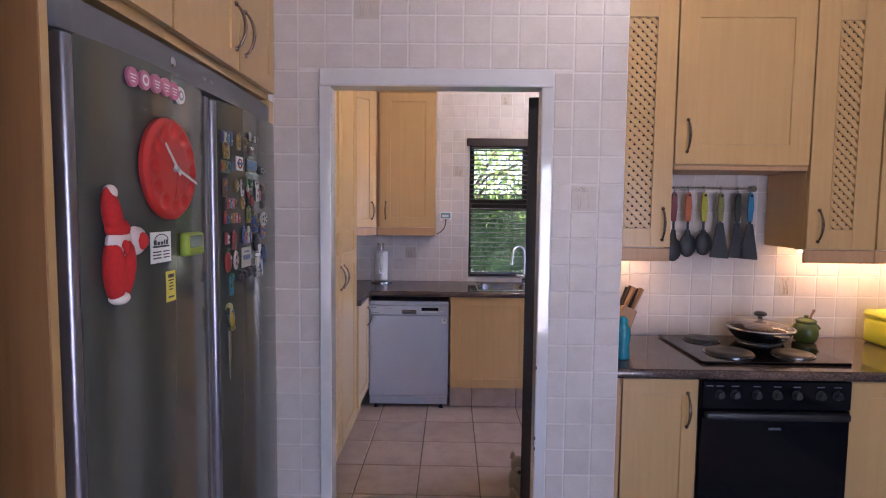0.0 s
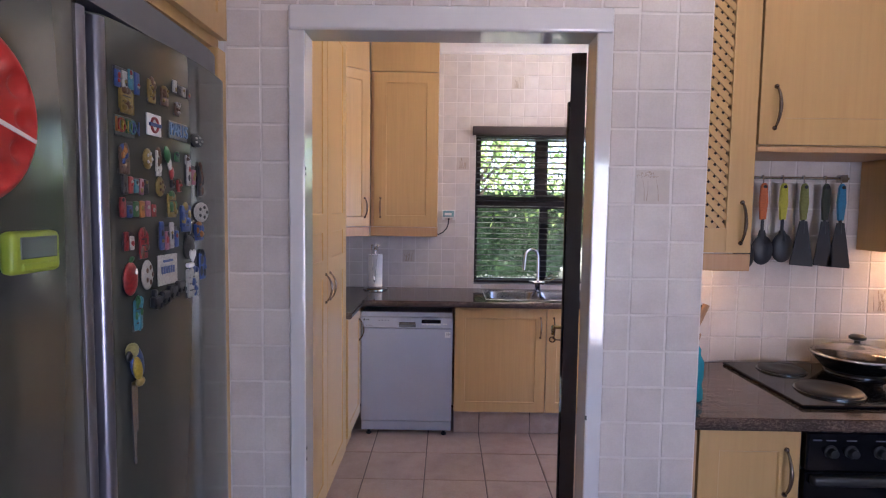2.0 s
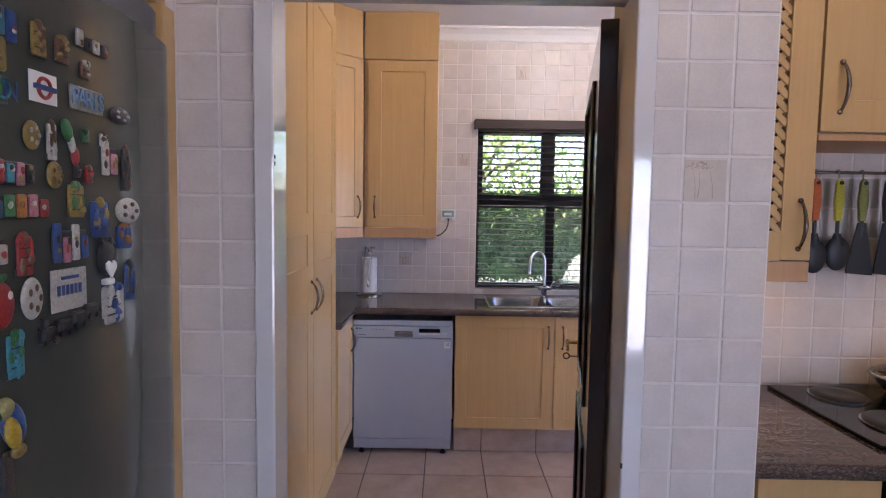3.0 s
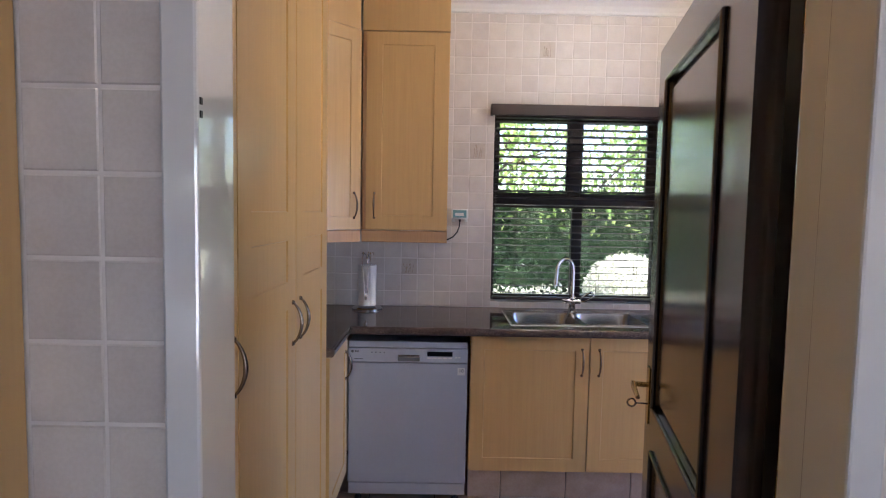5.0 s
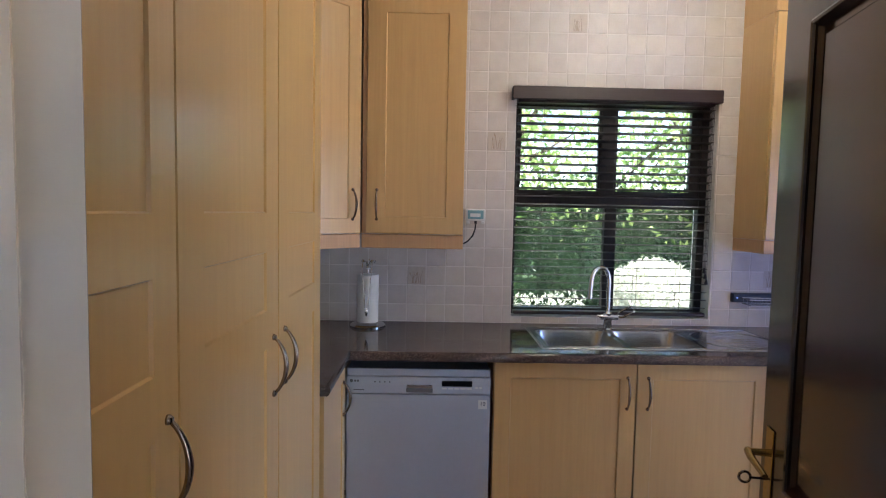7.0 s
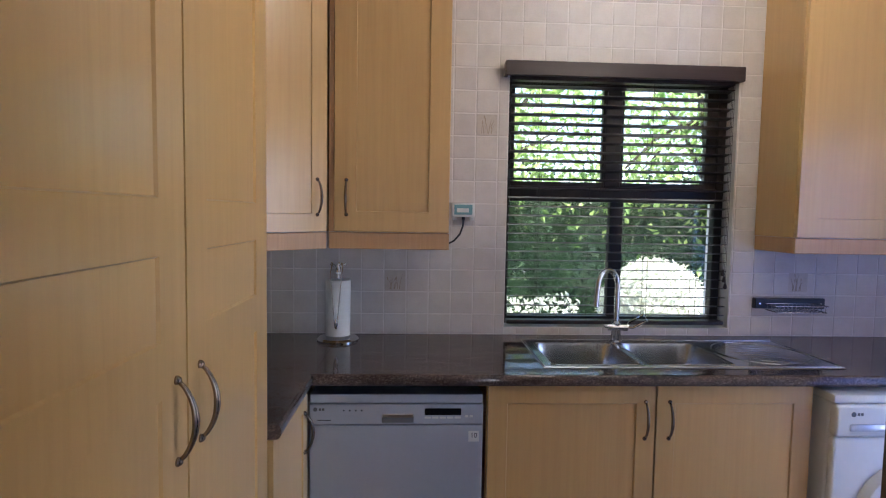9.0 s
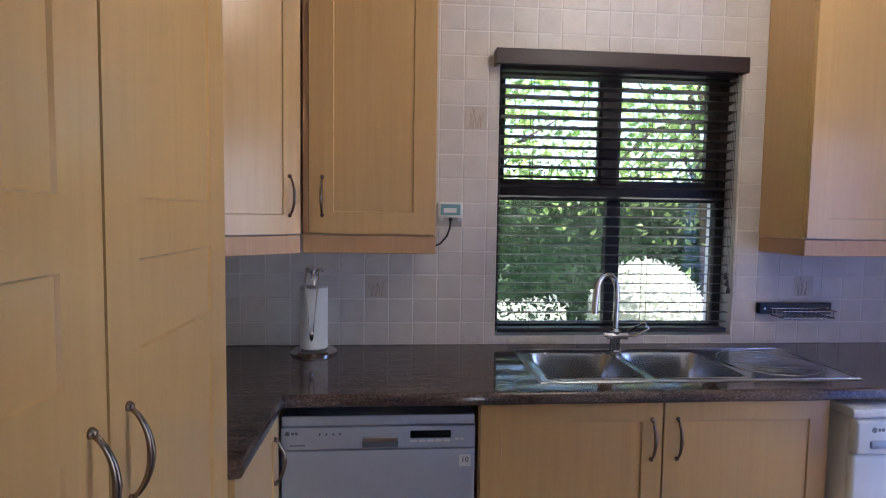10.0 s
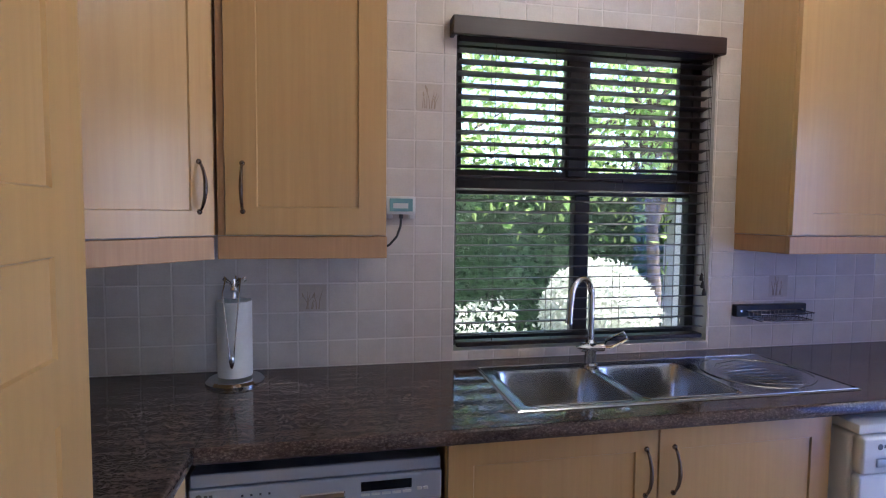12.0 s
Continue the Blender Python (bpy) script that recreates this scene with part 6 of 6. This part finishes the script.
def motif_tile(parent, m, seed, tree_form=False):
    """A tile printed with a beige wash and a fine drawing of reeds or of a flat-topped tree."""
    rnd = random.Random(seed)
    wash = box(0.004, 0.094, 0.0006, 0.0012, 0.004, 0.094, 0.0002)
    wash.transform(m)
    printed = part("printed_tile", wash, MOTIF_WASH, parent, "beige tile with a sepia drawing")
    bm = None
    if tree_form:
        for x0, x1 in ((0.028, 0.022), (0.034, 0.036), (0.066, 0.058)):
            bm = tube([(x0, 0.0008, 0.012), ((x0 + x1) / 2 + 0.002, 0.0008, 0.042), (x1, 0.0008, 0.07)], 0.0008, 5, bm, [1.4, 1.0, 0.6])
        for k in range(46):
            a, r = rnd.uniform(0, math.pi), rnd.random() ** 0.5
            cx, cz = 0.034 + 0.030 * r * math.cos(a), 0.072 + 0.016 * r * math.sin(a)
            tube([(cx, 0.0008, cz), (cx + rnd.uniform(-0.008, 0.008), 0.0008, cz + rnd.uniform(0.001, 0.006))], rnd.uniform(0.0006, 0.0013), 5, bm, [1.2, 0.5])
    else:
        for k in range(9):
            x0 = rnd.uniform(0.025, 0.07)
            bend, h = rnd.uniform(-0.022, 0.026), rnd.uniform(0.04, 0.078)
            bm = tube([(x0, 0.0008, 0.010), (x0 + bend * 0.25, 0.0008, 0.010 + h * 0.5), (x0 + bend, 0.0008, 0.010 + h)], rnd.uniform(0.0008, 0.0017), 5, bm, [1.4, 1.1, 0.4])
            if k % 3 == 0:
                merge(bm, blob((x0 + bend, 0.0008, 0.010 + h), (0.003, 0.001, 0.009), pose(0, 0, 0, 0, bend * 700), 8))
    bm.transform(m)
    part("motif", bm, MOTIF, printed, "fine sepia drawing")


for x, z in ((-0.001, 1.803), (0.399, 2.403), (-0.401, 1.103), (1.469, 1.113)):
    motif_tile(wall_back, Matrix.Translation((x, 4.7133, z)), int(100 * (x + z)) + 7)
for x, z in ((0.436, 1.518), (-0.366, 2.203)):
    motif_tile(wall_door, Matrix.Translation((x, 2.0383, z)), int(100 * (x + z)) + 9, True)
motif_tile(wall_alcove, Matrix.Translation((1.56, 2.6633, 1.122)), 17)


# ---- tiles of walls and floor ----
def tile_mesh(w, h, t, c=0.0025):
    me = bpy.data.meshes.new("tile")
    V = [(0, 0, 0), (w, 0, 0), (w, h, 0), (0, h, 0), (0, 0, t - c), (w, 0, t - c), (w, h, t - c), (0, h, t - c), (c, c, t), (w - c, c, t), (w - c, h - c, t), (c, h - c, t)]
    F = [(8, 9, 10, 11)] + [(i, (i + 1) % 4, 4 + (i + 1) % 4, 4 + i) for i in range(4)] + [(4 + i, 4 + (i + 1) % 4, 8 + (i + 1) % 4, 8 + i) for i in range(4)]
    me.from_pydata(V, [], F)
    return me


TILE_CACHE = {}


def less(r, hole):
    """What is left of rectangle r beside a hole: its largest remaining side."""
    a0, a1, b0, b1 = r
    h0, h1, k0, k1 = hole
    if a1 <= h0 or a0 >= h1 or b1 <= k0 or b0 >= k1:
        return r
    rest = [q for q in ((a0, min(a1, h0), b0, b1), (max(a0, h1), a1, b0, b1), (a0, a1, b0, min(b1, k0)), (a0, a1, max(b0, k1), b1)) if q[1] - q[0] > 0.006 and q[3] - q[2] > 0.006]
    return max(rest, key=lambda q: (q[1] - q[0]) * (q[3] - q[2])) if rest else None


def lay(parent, m, mat, region, pitch, origin, holes, joint, t, thick_jitter, seed):
    """Lays single tiles over a region of a plane; m takes plane coordinates to the world."""
    rnd = random.Random(seed)
    a0, a1, b0, b1 = region
    for i in range(math.floor((a0 - origin[0]) / pitch), math.ceil((a1 - origin[0]) / pitch)):
        for k in range(math.floor((b0 - origin[1]) / pitch), math.ceil((b1 - origin[1]) / pitch)):
            u, v = origin[0] + i * pitch, origin[1] + k * pitch
            r = (max(u, a0), min(u + pitch, a1), max(v, b0), min(v + pitch, b1))
            for hole in holes:
                r = r and less(r, hole)
            if not r or r[1] - r[0] < 0.008 or r[3] - r[2] < 0.008:
                continue
            w, h = round(r[1] - r[0] - joint, 3), round(r[3] - r[2] - joint, 3)
            key = (w, h, t)
            if key not in TILE_CACHE:
                TILE_CACHE[key] = tile_mesh(w, h, t)
            me = TILE_CACHE[key]
            ob = hung("tile", me, mat, parent, m @ pose(r[0] + joint / 2, r[2] + joint / 2, -0.001 + rnd.uniform(0, thick_jitter), rnd.uniform(-0.15, 0.15), rnd.uniform(-0.15, 0.15)))
            if ob.material_slots[0].material != mat:
                ob.material_slots[0].link = "OBJECT"
                ob.material_slots[0].material = mat


UPRIGHT = pose(0, 0, 0, 90)
lay(wall_back, Matrix.Translation((0, 4.7168, 0)) @ UPRIGHT, WALL_TILE, (-1.215, 2.29, 0.912, 2.655), 0.1, (-0.001, 0.003),
    [WIN, (-2, -0.14, 1.40, 3), (1.34, 3, 1.40, 3)], 0.002, 0.003, 0.0004, 1)
lay(wall_door, Matrix.Translation((0, 2.0415, 0)) @ UPRIGHT, WALL_TILE, (-0.66, 0.63, 0.0, 2.735), 0.1003, (0.436, 0.016),
    [(-0.491, 0.366, -1, 2.032)], 0.003, 0.003, 0.0004, 2)
lay(wall_alcove, Matrix.Translation((0, 2.6665, 0)) @ UPRIGHT, WALL_TILE, (0.634, 2.6, 0.926, 1.95), 0.1, (0.06, 0.022), [], 0.003, 0.003, 0.0004, 3)
FLOOR = bpy.data.objects["floor"]
lay(FLOOR, Matrix.Translation((0, 0, -0.0075)), FLOOR_TILE, (-1.2, 2.28, -1.2, 4.66), 0.341, (-0.172, 3.518), [(0.631, 3, 2.66, 2.80)], 0.006, 0.008, 0.0008, 4)
PLINTH = thing("plinth", (0.6, 4.17, 0), "tiled plinth under the sink cabinet", "plinth", kind="structure")
part("backing", box(-0.005, 1.172, 4.178, 4.20, 0.0015, 0.164), FLOOR_GROUT, PLINTH)
lay(PLINTH, Matrix.Translation((0, 4.178, 0)) @ UPRIGHT, FLOOR_TILE, (-0.004, 1.171, 0.002, 0.162), 0.341, (-0.172, -0.17), [], 0.005, 0.008, 0.0005, 5)
